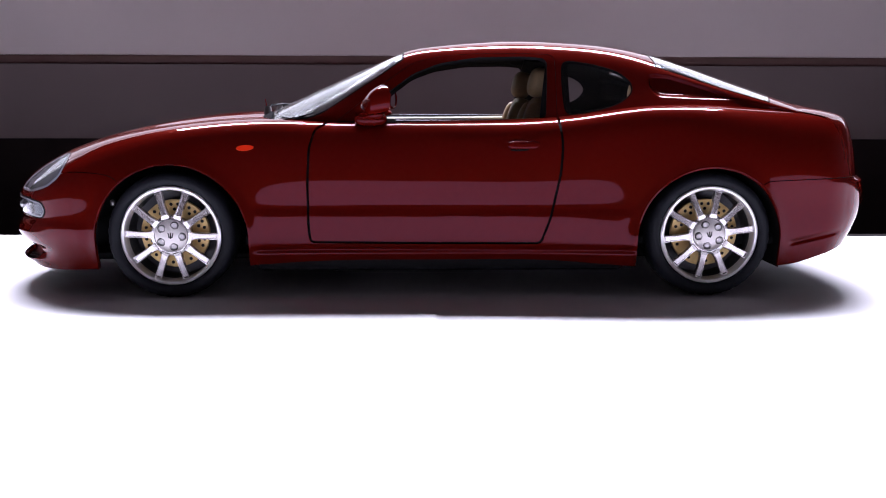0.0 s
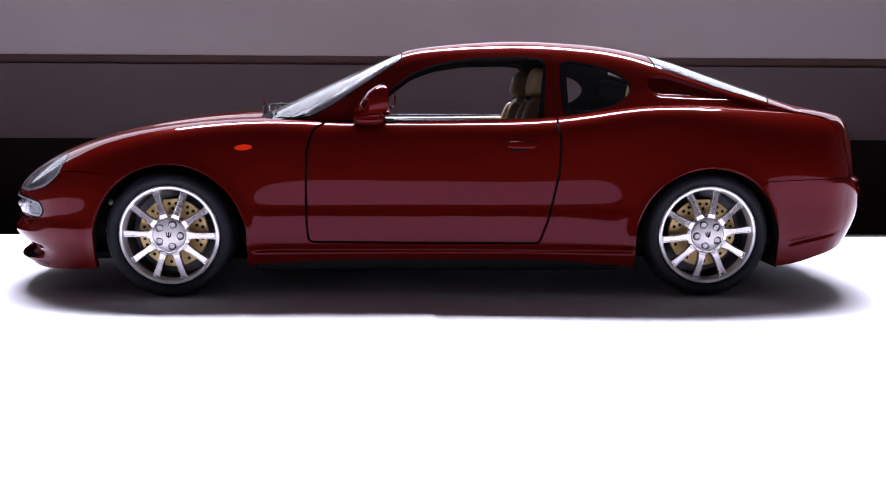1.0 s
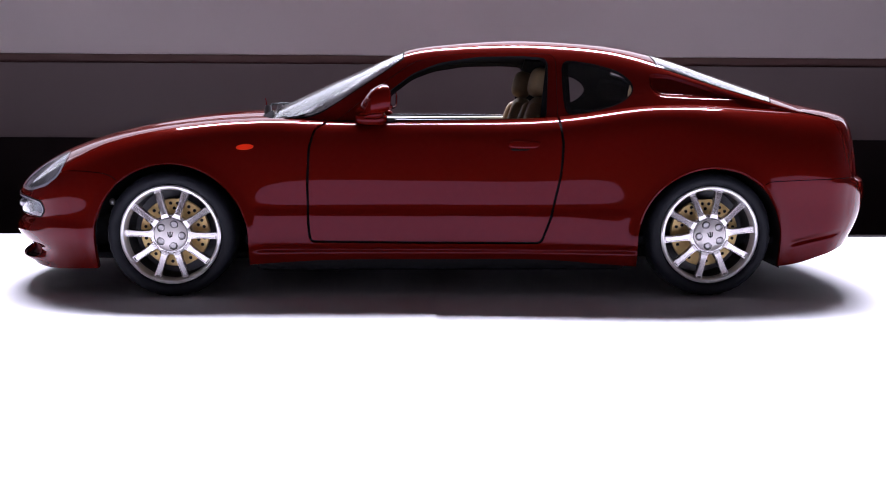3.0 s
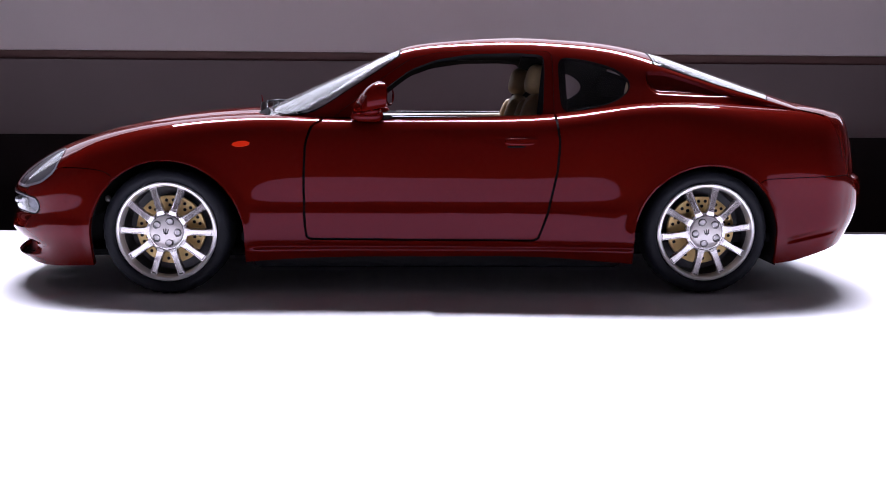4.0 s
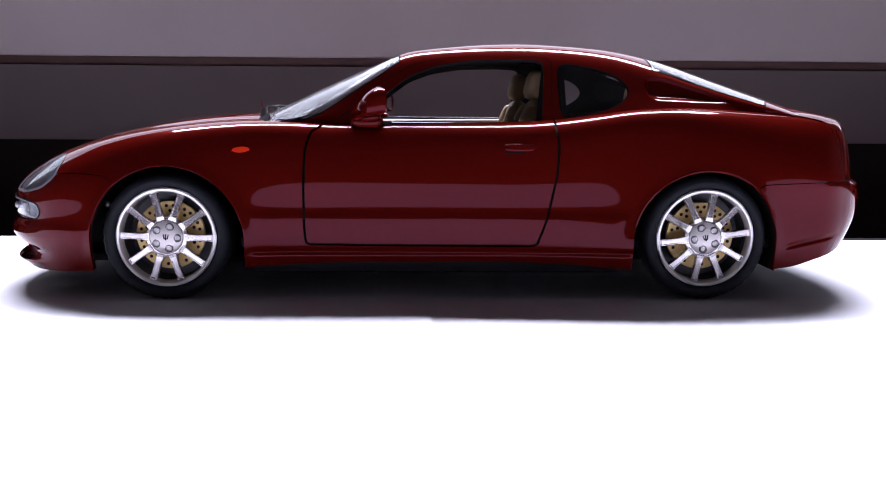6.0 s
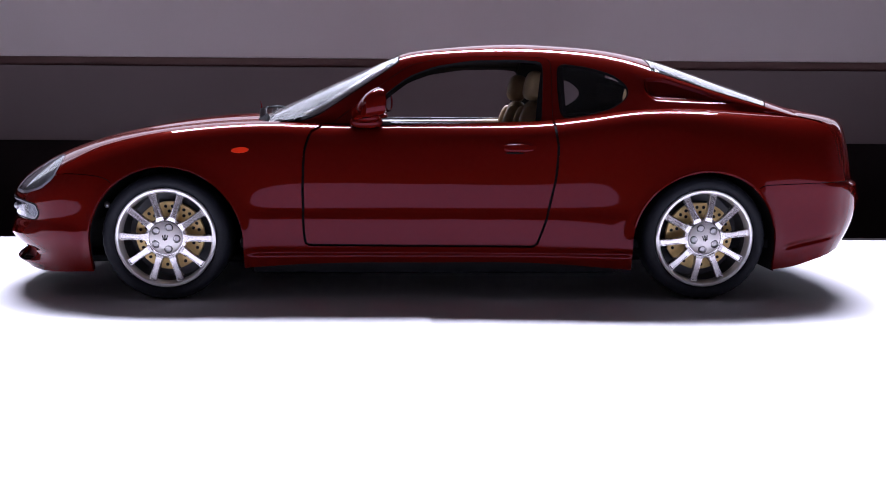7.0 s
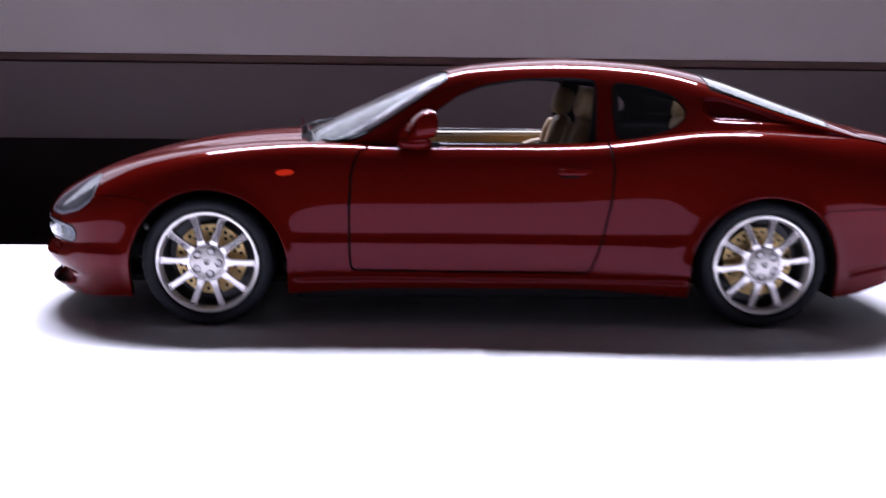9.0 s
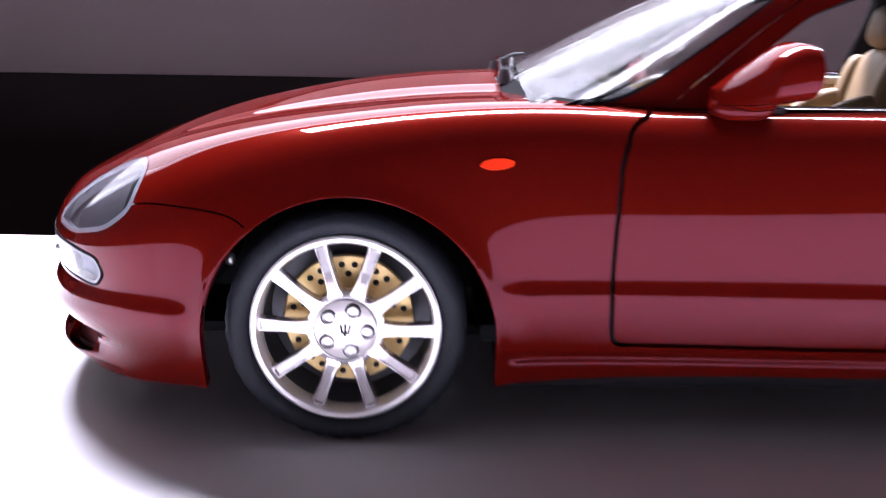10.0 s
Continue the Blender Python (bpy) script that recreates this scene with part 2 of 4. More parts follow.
class Sheet:
    """A piece of a smooth surface: triangles over the surface's own parameters."""

    def __init__(self, surf, uv, tri):
        self.surf, self.uv, self.tri = surf, uv, tri

    @classmethod
    def grid(cls, surf, nu, nv, u0=0.0, u1=1.0, v0=0.0, v1=1.0):
        u, v = np.meshgrid(np.linspace(u0, u1, nu), np.linspace(v0, v1, nv), indexing="ij")
        uv = np.stack([u.ravel(), v.ravel()], 1)
        i, j = np.meshgrid(np.arange(nu - 1), np.arange(nv - 1), indexing="ij")
        a = (i * nv + j).ravel()
        tri = np.concatenate([np.stack([a, a + nv, a + nv + 1], 1), np.stack([a, a + nv + 1, a + 1], 1)])
        return cls(surf, uv, tri)

    def keep(self, f):
        """The part where f(uv, place) is above zero."""
        d = f(self.uv, self.surf(self.uv))
        d = np.where(np.abs(d) < 1e-5, 1e-5, d)
        pos = d > 0
        count = pos[self.tri].sum(1)
        tris = [tuple(t) for t in self.tri[count == 3]]
        uv, extra, cache = self.uv, [], {}

        def cut(a, b):
            key = (min(a, b), max(a, b))
            if key not in cache:
                w = d[a] / (d[a] - d[b])
                cache[key] = len(uv) + len(extra)
                extra.append(uv[a] + w * (uv[b] - uv[a]))
            return cache[key]
        for t in self.tri[(count == 1) | (count == 2)]:
            for k in range(3):
                a, b, c = t[k], t[(k + 1) % 3], t[(k + 2) % 3]
                if pos[a] and not pos[b] and not pos[c]:
                    tris.append((a, cut(a, b), cut(a, c)))
                elif pos[a] and pos[b] and not pos[c]:
                    p, q = cut(b, c), cut(a, c)
                    tris += [(a, b, p), (a, p, q)]
        uv = np.concatenate([uv, np.array(extra).reshape(-1, 2)])
        tri = np.array(tris, int).reshape(-1, 3)
        used, back = np.unique(tri, return_inverse=True)
        return Sheet(self.surf, uv[used], back.reshape(-1, 3))

    def build(self, name, materials, parent, side=1, thick=0.9, lift=0.0, label="", rim_slot=0):
        """A shell with thickness. side: 1 as it is, -1 mirrored across the middle plane."""
        uv, tri, e = self.uv, self.tri, 1e-4
        P = self.surf(uv)
        lo, hi = uv - [e, 0], uv + [e, 0]
        du = self.surf(np.clip(hi, 0, 1)) - self.surf(np.clip(lo, 0, 1))
        dv = self.surf(np.clip(uv + [0, e], 0, 1)) - self.surf(np.clip(uv - [0, e], 0, 1))
        N = np.cross(du, dv)
        size = np.linalg.norm(N, axis=1, keepdims=True)
        N = N / np.maximum(size, 1e-12)
        face = np.cross(P[tri[:, 1]] - P[tri[:, 0]], P[tri[:, 2]] - P[tri[:, 0]])
        rough = np.zeros_like(N)
        for k in range(3):
            np.add.at(rough, tri[:, k], face)
        rough /= np.maximum(np.linalg.norm(rough, axis=1, keepdims=True), 1e-12)
        bad = (size[:, 0] < 1e-9) | ((N * rough).sum(1) < 0.5)
        N[bad] = rough[bad]
        core = np.stack([np.clip(P[:, 0], -85, 85), 0 * P[:, 1], np.full(len(P), 30.0)], 1)
        if (N * (P - core)).sum(1).mean() < 0:
            N, tri = -N, tri[:, ::-1]
        P = P + N * lift
        Q = P - N * thick
        edges = {}
        for t in tri:
            for k in range(3):
                edges[(t[k], t[(k + 1) % 3])] = True
        rim = [(a, b) for a, b in edges if (b, a) not in edges and not (abs(P[a, 1]) < 1e-3 and abs(P[b, 1]) < 1e-3)]
        n = len(P)
        verts = [P, Q]
        faces = [tri, (tri + n)[:, ::-1]]
        normals = [N, -N]
        start = 2 * n
        rv, rf, rn = [], [], []
        for a, b in rim:
            q = [P[a], Q[a], Q[b], P[b]]
            nn = np.cross(q[1] - q[0], q[3] - q[0])
            nn = nn / max(np.linalg.norm(nn), 1e-12)
            i = start + len(rv)
            rv += q
            rn += [nn] * 4
            rf += [(i, i + 1, i + 2), (i, i + 2, i + 3)]
        if rv:
            verts.append(np.array(rv))
            normals.append(np.array(rn))
            faces.append(np.array(rf))
        V, F, NN = np.concatenate(verts), np.concatenate(faces), np.concatenate(normals)
        if side < 0:
            V, NN = V * [1, -1, 1], NN * [1, -1, 1]
            F = F[:, ::-1]
        me = bpy.data.meshes.new(name)
        me.from_pydata((V * MM).tolist(), [], F.tolist())
        me.polygons.foreach_set("use_smooth", [True] * len(F))
        slot = np.zeros(len(F), int)
        if isinstance(materials, (list, tuple)) and len(materials) > 1:
            slot[len(tri):2 * len(tri)] = 1
            slot[2 * len(tri):] = rim_slot
        me.polygons.foreach_set("material_index", slot.tolist())
        me.update()
        loop = np.empty(len(me.loops), int)
        me.loops.foreach_get("vertex_index", loop)
        me.normals_split_custom_set(NN[loop].tolist())
        return link_mesh(name, me, materials, parent, label)


def both(sheet, name, materials, parent, **more):
    return [sheet.build(name, materials, parent, side=s, **more) for s in (-1, 1)]

# ---------------------------------------------------------------- the room
def slab(name, x0, x1, y0, y1, z0, z1, mat, kind="structure", label="", category=""):
    ob = part(name, box((x1 - x0) * 1000, (y1 - y0) * 1000, (z1 - z0) * 1000), mat, smooth=False)
    ob.location = ((x0 + x1) / 2, (y0 + y1) / 2, (z0 + z1) / 2)
    return tagged(ob, label, category, kind=kind)


slab("floor", -1.9, 1.9, -2.2, 0.95, -0.80, -0.75, FLOOR, label="dark wooden floor of the dim room", category="floor")
slab("ceiling", -1.9, 1.9, -2.2, 1.0, 1.60, 1.65, CEIL, label="painted ceiling of the dim room", category="ceiling")
slab("wall_south", -1.9, 1.9, -2.3, -2.2, -0.75, 1.60, SHADE, label="plain dark wall behind the table", category="wall")
slab("wall_west", -2.0, -1.9, -2.3, 1.0, -0.75, 1.60, WALL, label="plain painted side wall", category="wall")
slab("wall_east", 1.9, 2.0, -2.3, 1.0, -0.75, 1.60, WALL, label="plain painted side wall", category="wall")
# the wall with the window, and the sloping roof light above it
wall = tagged(new("wall_north"), "plain painted wall with a wide window", "wall", kind="structure")
part("wall_part", box(3800, 100, 940, 0, 800, -280), WALL, wall, smooth=False)
part("wall_part", box(3800, 100, 860, 0, 960, 1180), WALL, wall, smooth=False)
for s in (-1, 1):
    part("wall_part", box(950, 100, 550, s * 1425, 800, 460), WALL, wall, smooth=False)
window = tagged(new("window_1"), "wide low window with a white frame", "window", kind="structure")
for x, y, z, sx, sy, sz in ((0, 790, 200, 1960, 60, 40), (0, 790, 720, 1960, 60, 40), (-965, 790, 460, 40, 60, 500), (965, 790, 460, 40, 60, 500)):
    part("window_frame", box(sx, sy, sz, x, y, z, bevel=4), PAPER, window)

# table
table = tagged(new("table"), "black-brown lacquered table under the white sheets", "table")
part("tabletop", box(1300, 680, 30, 0, -258, -15.6, bevel=2), TABLE, table)
for x in (-600, 600):
    for y in (-560, 40):
        part("leg", box(50, 50, 719, x, y, -390.3, bevel=3), TABLE, table)

# cabinet behind the table, with two stacked fronts
cabinet = tagged(new("cabinet"), "grey mauve laminate cabinet with stacked drawer fronts", "cabinet")
part("plinth", box(1600, 360, 782, 0, 432, -359.0, bevel=1), PLINTH, cabinet, "black recessed base")
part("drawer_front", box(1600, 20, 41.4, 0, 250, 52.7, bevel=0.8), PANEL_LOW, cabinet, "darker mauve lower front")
# the shade in the gap between the fronts, put in as a dark brown strip
part("groove_shade_strip", box(1600, 14, 5.0, 0, 251, 75.9, bevel=0.6), GROOVE, cabinet, "thin dark brown strip standing for the shade in the groove")
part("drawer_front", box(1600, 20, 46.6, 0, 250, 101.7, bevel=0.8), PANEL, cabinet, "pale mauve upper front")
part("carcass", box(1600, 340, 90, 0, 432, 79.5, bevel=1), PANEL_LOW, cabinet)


def paper(label, x0, x1, y0, y1, top, curl=0.0):
    bm = bmesh.new()
    nx, ny, th = 60, 40, 0.18
    grid = []
    for i in range(nx + 1):
        row = []
        for j in range(ny + 1):
            x, y = x0 + (x1 - x0) * i / nx, y0 + (y1 - y0) * j / ny
            z = top + 0.05 * noise.noise(Vector((x * 0.02, y * 0.02, 3)))
            if curl:
                z += curl * max(0.0, 1 - (x1 - x) / 16) ** 2 * max(0.0, min(1.0, (-y - 58) / 30))
            row.append(bm.verts.new((x, y, z)))
        grid.append(row)
    for i in range(nx):
        for j in range(ny):
            bm.faces.new((grid[i][j], grid[i + 1][j], grid[i + 1][j + 1], grid[i][j + 1]))
    faces = bm.faces[:]
    out = bmesh.ops.extrude_face_region(bm, geom=faces)
    bmesh.ops.translate(bm, vec=(0, 0, -th), verts=[g for g in out["geom"] if isinstance(g, bmesh.types.BMVert)])
    return tagged(part("paper_sheet", bm, PAPER), label, "paper", "sheets on the table")


paper("plain white paper sheet lying over its neighbour's edge", -299, -2.5, -219, 78, 0.0, curl=0.5)
paper("plain white paper sheet tucked under its neighbour", -6, 291, -225, 71, -0.24)

# ---------------------------------------------------------------- the model car
car = tagged(new("model_car"), "dark red die-cast model coupe on white paper", "model car")

# longitudinal lines of the lower body, from the bottom edge up and over to the middle: front end, rear end, half-width, height
KNOTS = [0.0, 0.11, 0.27, 0.47, 0.66, 0.84, 1.0]
ENDS = [(-124.0, 121.2), (-126.2, 124.6), (-126.2, 126.4), (-125.8, 124.2), (-124.8, 123.2), (-124.4, 123.4), (-124.0, 123.6)]
XF, XR, SF, SR = -92.0, 106.0, 0.17, 0.10
WIDE = [
    curve_of((-100, 43.5), (-73, 45.0), (-50, 44.6), (-20, 44.8), (30, 46.3), (73, 48.0), (100, 45.0), (112, 43.4)),
    curve_of((-100, 45.8), (-73, 47.0), (-50, 46.0), (-20, 46.0), (30, 47.8), (73, 49.4), (100, 46.3), (112, 44.7)),
    curve_of((-100, 46.2), (-73, 47.7), (-50, 46.5), (-20, 46.25), (30, 48.15), (52, 49.2), (73, 50.05), (100, 47.2), (112, 45.5)),
    curve_of((-100, 45.6), (-73, 47.6), (-50, 47.05), (-20, 46.8), (30, 48.7), (52, 49.75), (73, 50.6), (100, 48.25), (112, 46.4)),
    curve_of((-115, 33.0), (-100, 37.0), (-73, 42.2), (-50, 42.6), (-33, 42.2), (-10, 42.8), (30, 45.0), (50, 45.6), (73, 44.6), (100, 41.0), (112, 39.0)),
    curve_of((-115, 20.0), (-100, 22.0), (-73, 25.0), (-50, 26.0), (0, 26.0), (50, 27.0), (73, 27.0), (112, 24.0)),
    curve_of((-120, 0.0), (0, 0.0), (120, 0.0)),
]
HIGH = [
    curve_of((-125, 8.6), (-117, 7.2), (-110, 6.8), (-102, 7.2), (-93, 8.0), (-73, 8.6), (-52, 9.0), (-34, 9.9), (0, 10.3), (34, 10.0), (52, 8.8), (73, 8.8), (88, 8.6), (96, 8.7), (100, 9.3), (106.4, 11.3), (113, 13.4), (124, 16.8)),
    curve_of((-127, 14.6), (-93, 14.5), (-50, 14.8), (0, 14.5), (53, 14.5), (90, 14.8), (100, 15.6), (112, 18.4), (124, 21.4)),
    curve_of((-128, 20.4), (-112, 21.8), (-93, 24.0), (-50, 24.5), (0, 24.5), (80, 24.6), (93, 26.0), (106, 26.6), (127, 26.8)),
    curve_of((-127, 26.4), (-112, 29.9), (-100, 32.8), (-74, 36.0), (-50, 36.0), (0, 36.2), (30, 37.0), (73, 39.4), (100, 37.0), (124, 33.5)),
    curve_of((-125, 30.2), (-116, 34.0), (-109, 36.9), (-101, 39.6), (-89, 42.9), (-74, 45.6), (-58, 47.0), (-44, 47.3), (-33, 46.9), (-12, 47.0), (12, 47.2), (31, 48.0), (44, 49.8), (53, 51.2), (62, 51.8), (73, 51.7), (84, 50.8), (96, 49.5), (109, 48.3), (123, 46.6)),
    curve_of((-124, 31.6), (-121, 33.2), (-116, 35.7), (-109, 39.0), (-100, 42.1), (-89, 44.7), (-74, 47.0), (-60, 48.4), (-50, 48.8), (0, 49.0), (60, 52.5), (84, 53.2), (100, 52.9), (112, 51.5), (124, 48.9)),
    curve_of((-124, 31.9), (-121, 33.7), (-116, 36.3), (-109, 39.6), (-100, 42.9), (-89, 45.6), (-74, 48.1), (-60, 49.5), (-50, 50.0), (0, 50.0), (60, 54.5), (84, 55.6), (100, 54.9), (112, 52.9), (120, 51.0), (125, 49.6)),
]
ARCHES = ((-73.3, 16.2, 20.6), (73.2, 15.9, 20.1))


def folded(knots, v, odd):
    """Spline weights for half a cross-section that is mirrored at its last point."""
    t = np.array(list(knots) + [2 - k for k in knots[-2::-1]])
    B, m = cubic_basis(t, v), len(knots)
    out = B[:, :m].copy()
    out[:, :m - 1] += (-1 if odd else 1) * B[:, m:][:, ::-1]
    return out


def arch_distance(x, z, k):
    cx, cz, r = ARCHES[k]
    return np.where(z > cz, np.hypot(x - cx, z - cz), np.abs(x - cx)) - r


def lower_body(uv):
    s, v = uv[:, 0], uv[:, 1]
    tf, tr = np.clip(s / SF, 0, 1) * np.pi / 2, np.clip((1 - s) / SR, 0, 1) * np.pi / 2
    mid = XF + (XR - XF) * np.clip((s - SF) / (1 - SF - SR), 0, 1)
    ef, er = np.sin(tf) ** 0.80, np.sin(tr) ** 0.75
    X, Y, Z = [], [], []
    for k in range(7):
        x0, x1 = ENDS[k]
        x = np.where(s < SF, x0 + (XF - x0) * (1 - np.cos(tf)), np.where(s > 1 - SR, x1 - (x1 - XR) * (1 - np.cos(tr)), mid))
        X.append(x)
        Y.append(WIDE[k](x) * ef * er)
        Z.append(HIGH[k](x))
    even, odd = folded(KNOTS, v, False), folded(KNOTS, v, True)
    x, y, z = [(w * np.array(q).T).sum(1) for w, q in ((even, X), (odd, Y), (even, Z))]
    y = np.maximum(y, 0)
    # flank ridge, bumper ridge and the lips of the wheel arches
    ends = ef * er * smooth(0.90, 0.6, v)
    da, db = arch_distance(x, z, 0), arch_distance(x, z, 1)
    near = smooth(0.5, 6.0, np.minimum(da, db))
    zr = np.where(x < -90, 18.9, np.where(x > 86, 27.6, 22.6))
    ridge = np.where(z > zr, np.exp(-((z - zr) / 1.5) ** 2), np.exp(-((z - zr) / 5.0) ** 2)) * near
    lip = np.exp(-(np.minimum(da, db) / 1.6) ** 2)
    sill = np.exp(-((z - 13.2) / 0.8) ** 2) * smooth(-53, -49, x) * smooth(55, 51, x)
    smile = np.exp(-((z - 14.9 - 0.21 * (x - 97)) / 0.75) ** 2) * smooth(95.5, 98, x) * smooth(113, 107, x)
    flare = 1.6 * np.exp(-np.maximum(da, 0) / 6.0) + 0.35 * np.exp(-(db / 6.5) ** 2)
    y = y + ends * (np.where(x < -90, 0.75, np.where(x > 86, 0.0, 0.55)) * ridge + 0.35 * lip + flare - 0.5 * sill - 0.45 * smile)
    z = z + 0.65 * smooth(24.5, 19.0, y) * smooth(-114, -70, x) * smooth(-44, -50, x) * (v > 0.6)
    x = x + 1.2 * smooth(33.0, 31.6, z) * smooth(98, 116, x)
    # lip of the front bumper, the hollow over it and the mouth under it
    nose = smooth(-104, -119, x)
    x = x + nose * (0.8 * np.exp(-((z - 21.0) / 1.4) ** 2) - 0.7 * np.exp(-((z - 16.6) / 1.5) ** 2) + 2.2 * np.exp(-((z - 12.2) / 1.5) ** 2) - 1.9 * np.exp(-((z - 8.9) / 1.1) ** 2))
    return np.stack([x, y, z], 1)


def side_of(f):
    return lambda uv, p: f(p[:, 0], p[:, 2])


def cabin_hole(uv, p):
    wide = WIDE[4](p[:, 0]) - 3.6
    return np.maximum.reduce([p[:, 1] - wide, -48.5 - 0.006 * (37 - p[:, 1]) ** 2 * 0.3 - p[:, 0], p[:, 0] - 102.0 + 0.006 * p[:, 1] ** 2])


DOOR = outline([(-30.5, 60), (-31.5, 47.4), (-34.6, 46.2), (-36.2, 41), (-36.7, 30), (-36.6, 20), (-36.2, 15.3), (-10, 15.1), (26.9, 15.1), (29.6, 23), (31.9, 34), (32.4, 42), (31.7, 47.5), (31.6, 60)], 1.6)
BUMPER_F = outline([(-140, -5), (-80, -5), (-80, 20), (-86.5, 32.2), (-90, 33.9), (-96, 34.4), (-103, 34.3), (-109, 32.4), (-114, 30.2), (-140, 29.6)], 4.0)
BUMPER_R = outline([(80, -5), (80, 20), (87, 32.2), (96, 32.5), (111, 33.0), (140, 33.2), (140, -5)], 3.0)
HEADLAMP = outline([(-120.2, 28.5), (-118.0, 32.0), (-113.9, 35.0), (-108.5, 37.8), (-104.4, 39.2), (-103.3, 38.0), (-104.5, 32.8), (-108.4, 29.9), (-114.5, 28.3)], 1.5)
FOGLAMP = outline([(-127.5, 26.6), (-127.5, 22.2), (-117.0, 21.7), (-110.8, 21.4), (-109.3, 23.3), (-110.3, 25.6), (-116, 26.5)], 0.9)
INTAKE = outline([(-120.4, 9.6), (-118.0, 12.8), (-115.0, 14.0), (-112.2, 12.6), (-112.8, 10.0), (-117.0, 8.9)], 1.3)


def hood_line(uv, p):
    edge = 30.5 + 0.12 * (p[:, 0] + 60) + np.where(p[:, 0] < -100, (p[:, 0] + 100) * 0.5, 0)
    return np.minimum.reduce([edge - p[:, 1], p[:, 0] + 122.0, -50.5 - p[:, 0], (uv[:, 1] - 0.55) * 60])


def boot_line(uv, p):
    return np.minimum.reduce([33.0 - p[:, 1], p[:, 0] - 104.2, (uv[:, 1] - 0.60) * 60, 123.5 - p[:, 0]])


shell = Sheet.grid(lower_body, 380, 150)
for k in (0, 1):
    shell = shell.keep(lambda uv, p, k=k: arch_distance(p[:, 0], p[:, 2], k))
shell = shell.keep(cabin_hole)
GAP = 0.34
low = lambda uv, p: np.where(uv[:, 1] < 0.80, DOOR(p[:, 0], p[:, 2]), 9.0)
door_skin = shell.keep(lambda uv, p: -low(uv, p) - GAP)
shell = shell.keep(lambda uv, p: low(uv, p) - GAP)
for hole in (HEADLAMP, FOGLAMP):
    shell = shell.keep(side_of(hole))
intake_line = lambda uv, p: np.where(p[:, 1] > 14, INTAKE(p[:, 0], p[:, 2]), 9.0)
shell = shell.keep(intake_line)
front = shell.keep(lambda uv, p: -BUMPER_F(p[:, 0], p[:, 2]) - 0.12)
shell = shell.keep(lambda uv, p: BUMPER_F(p[:, 0], p[:, 2]) - 0.12)
rear = shell.keep(lambda uv, p: -BUMPER_R(p[:, 0], p[:, 2]) - 0.12)
shell = shell.keep(lambda uv, p: BUMPER_R(p[:, 0], p[:, 2]) - 0.12)
hood = shell.keep(lambda uv, p: hood_line(uv, p) - 0.14)
shell = shell.keep(lambda uv, p: -hood_line(uv, p) - 0.14)
boot = shell.keep(lambda uv, p: boot_line(uv, p) - 0.14)
shell = shell.keep(lambda uv, p: -boot_line(uv, p) - 0.14)
fender = shell.keep(lambda uv, p: 0.0 - p[:, 0])
quarter = shell.keep(lambda uv, p: p[:, 0] - 0.0)
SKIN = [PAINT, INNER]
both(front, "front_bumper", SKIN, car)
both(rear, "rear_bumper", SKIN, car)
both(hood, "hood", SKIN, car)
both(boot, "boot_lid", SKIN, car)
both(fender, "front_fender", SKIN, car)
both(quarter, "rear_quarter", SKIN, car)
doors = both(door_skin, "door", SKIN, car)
lining = Sheet.grid(lower_body, 120, 60, 0.12, 0.90, 0.0, 0.74)
for k in (0, 1):
    lining = lining.keep(lambda uv, p, k=k: arch_distance(p[:, 0], p[:, 2], k) - 0.6)
both(lining, "inner_shell", INNER, car, thick=0.4, lift=-1.3, label="black inner shell behind the panels")

# ---------------------------------------------------------------- cabin
G_KNOTS = [0.0, 0.28, 0.56, 0.80, 1.0]
EDGE_Y = curve_of((-54, 38.4), (-43, 37.2), (-28, 34.4), (-10, 29.9), (12, 28.4), (30, 28.5), (49, 29.6), (60, 31.0), (78, 33.6), (99, 36.2), (108, 36.8))
EDGE_Z = curve_of((-54, 43.3), (-43, 48.7), (-28, 56.6), (-10, 66.2), (-2, 67.6), (12, 68.4), (26, 68.6), (38, 68.2), (49, 67.1), (57, 65.4), (73, 60.1), (91, 54.4), (108, 49.2))
TOP_Z = curve_of((-54, 49.2), (-50, 51.0), (-32, 59.3), (-15, 66.6), (-9, 68.6), (0, 70.1), (13, 71.5), (26, 71.9), (38, 71.3), (50, 70.3), (58, 69.0), (64, 67.6), (82, 61.6), (103, 54.4), (108, 52.6))
VENT = outline([(57.9, 61.2), (57.7, 57.2), (60.2, 54.9), (73, 54.4), (84, 54.2), (76, 57.2), (63.5, 61.0)], 1.6)


def cabin(uv):
    s, v = uv[:, 0], uv[:, 1]
    x = -54 + 162 * s
    by, bz = WIDE[4](x) - 2.5, HIGH[4](x) - 0.5
    ey, ez, tz = EDGE_Y(x), EDGE_Z(x), TOP_Z(x)
    my, mz = (by + ey) / 2 + 0.5, (bz + ez) / 2
    Y = [by, my, ey, 0.55 * ey, 0 * x]
    Z = [bz, mz, ez, ez + 0.80 * (tz - ez), tz]
    even, odd = folded(G_KNOTS, v, False), folded(G_KNOTS, v, True)
    y, z = (odd * np.array(Y).T).sum(1), (even * np.array(Z).T).sum(1)
    y = np.maximum(y, 0)
    sunk = smooth(0.3, -1.1, VENT(x, z)) * (v < 0.6)
    y = y - 1.3 * sunk
    return np.stack([x, y, z], 1)


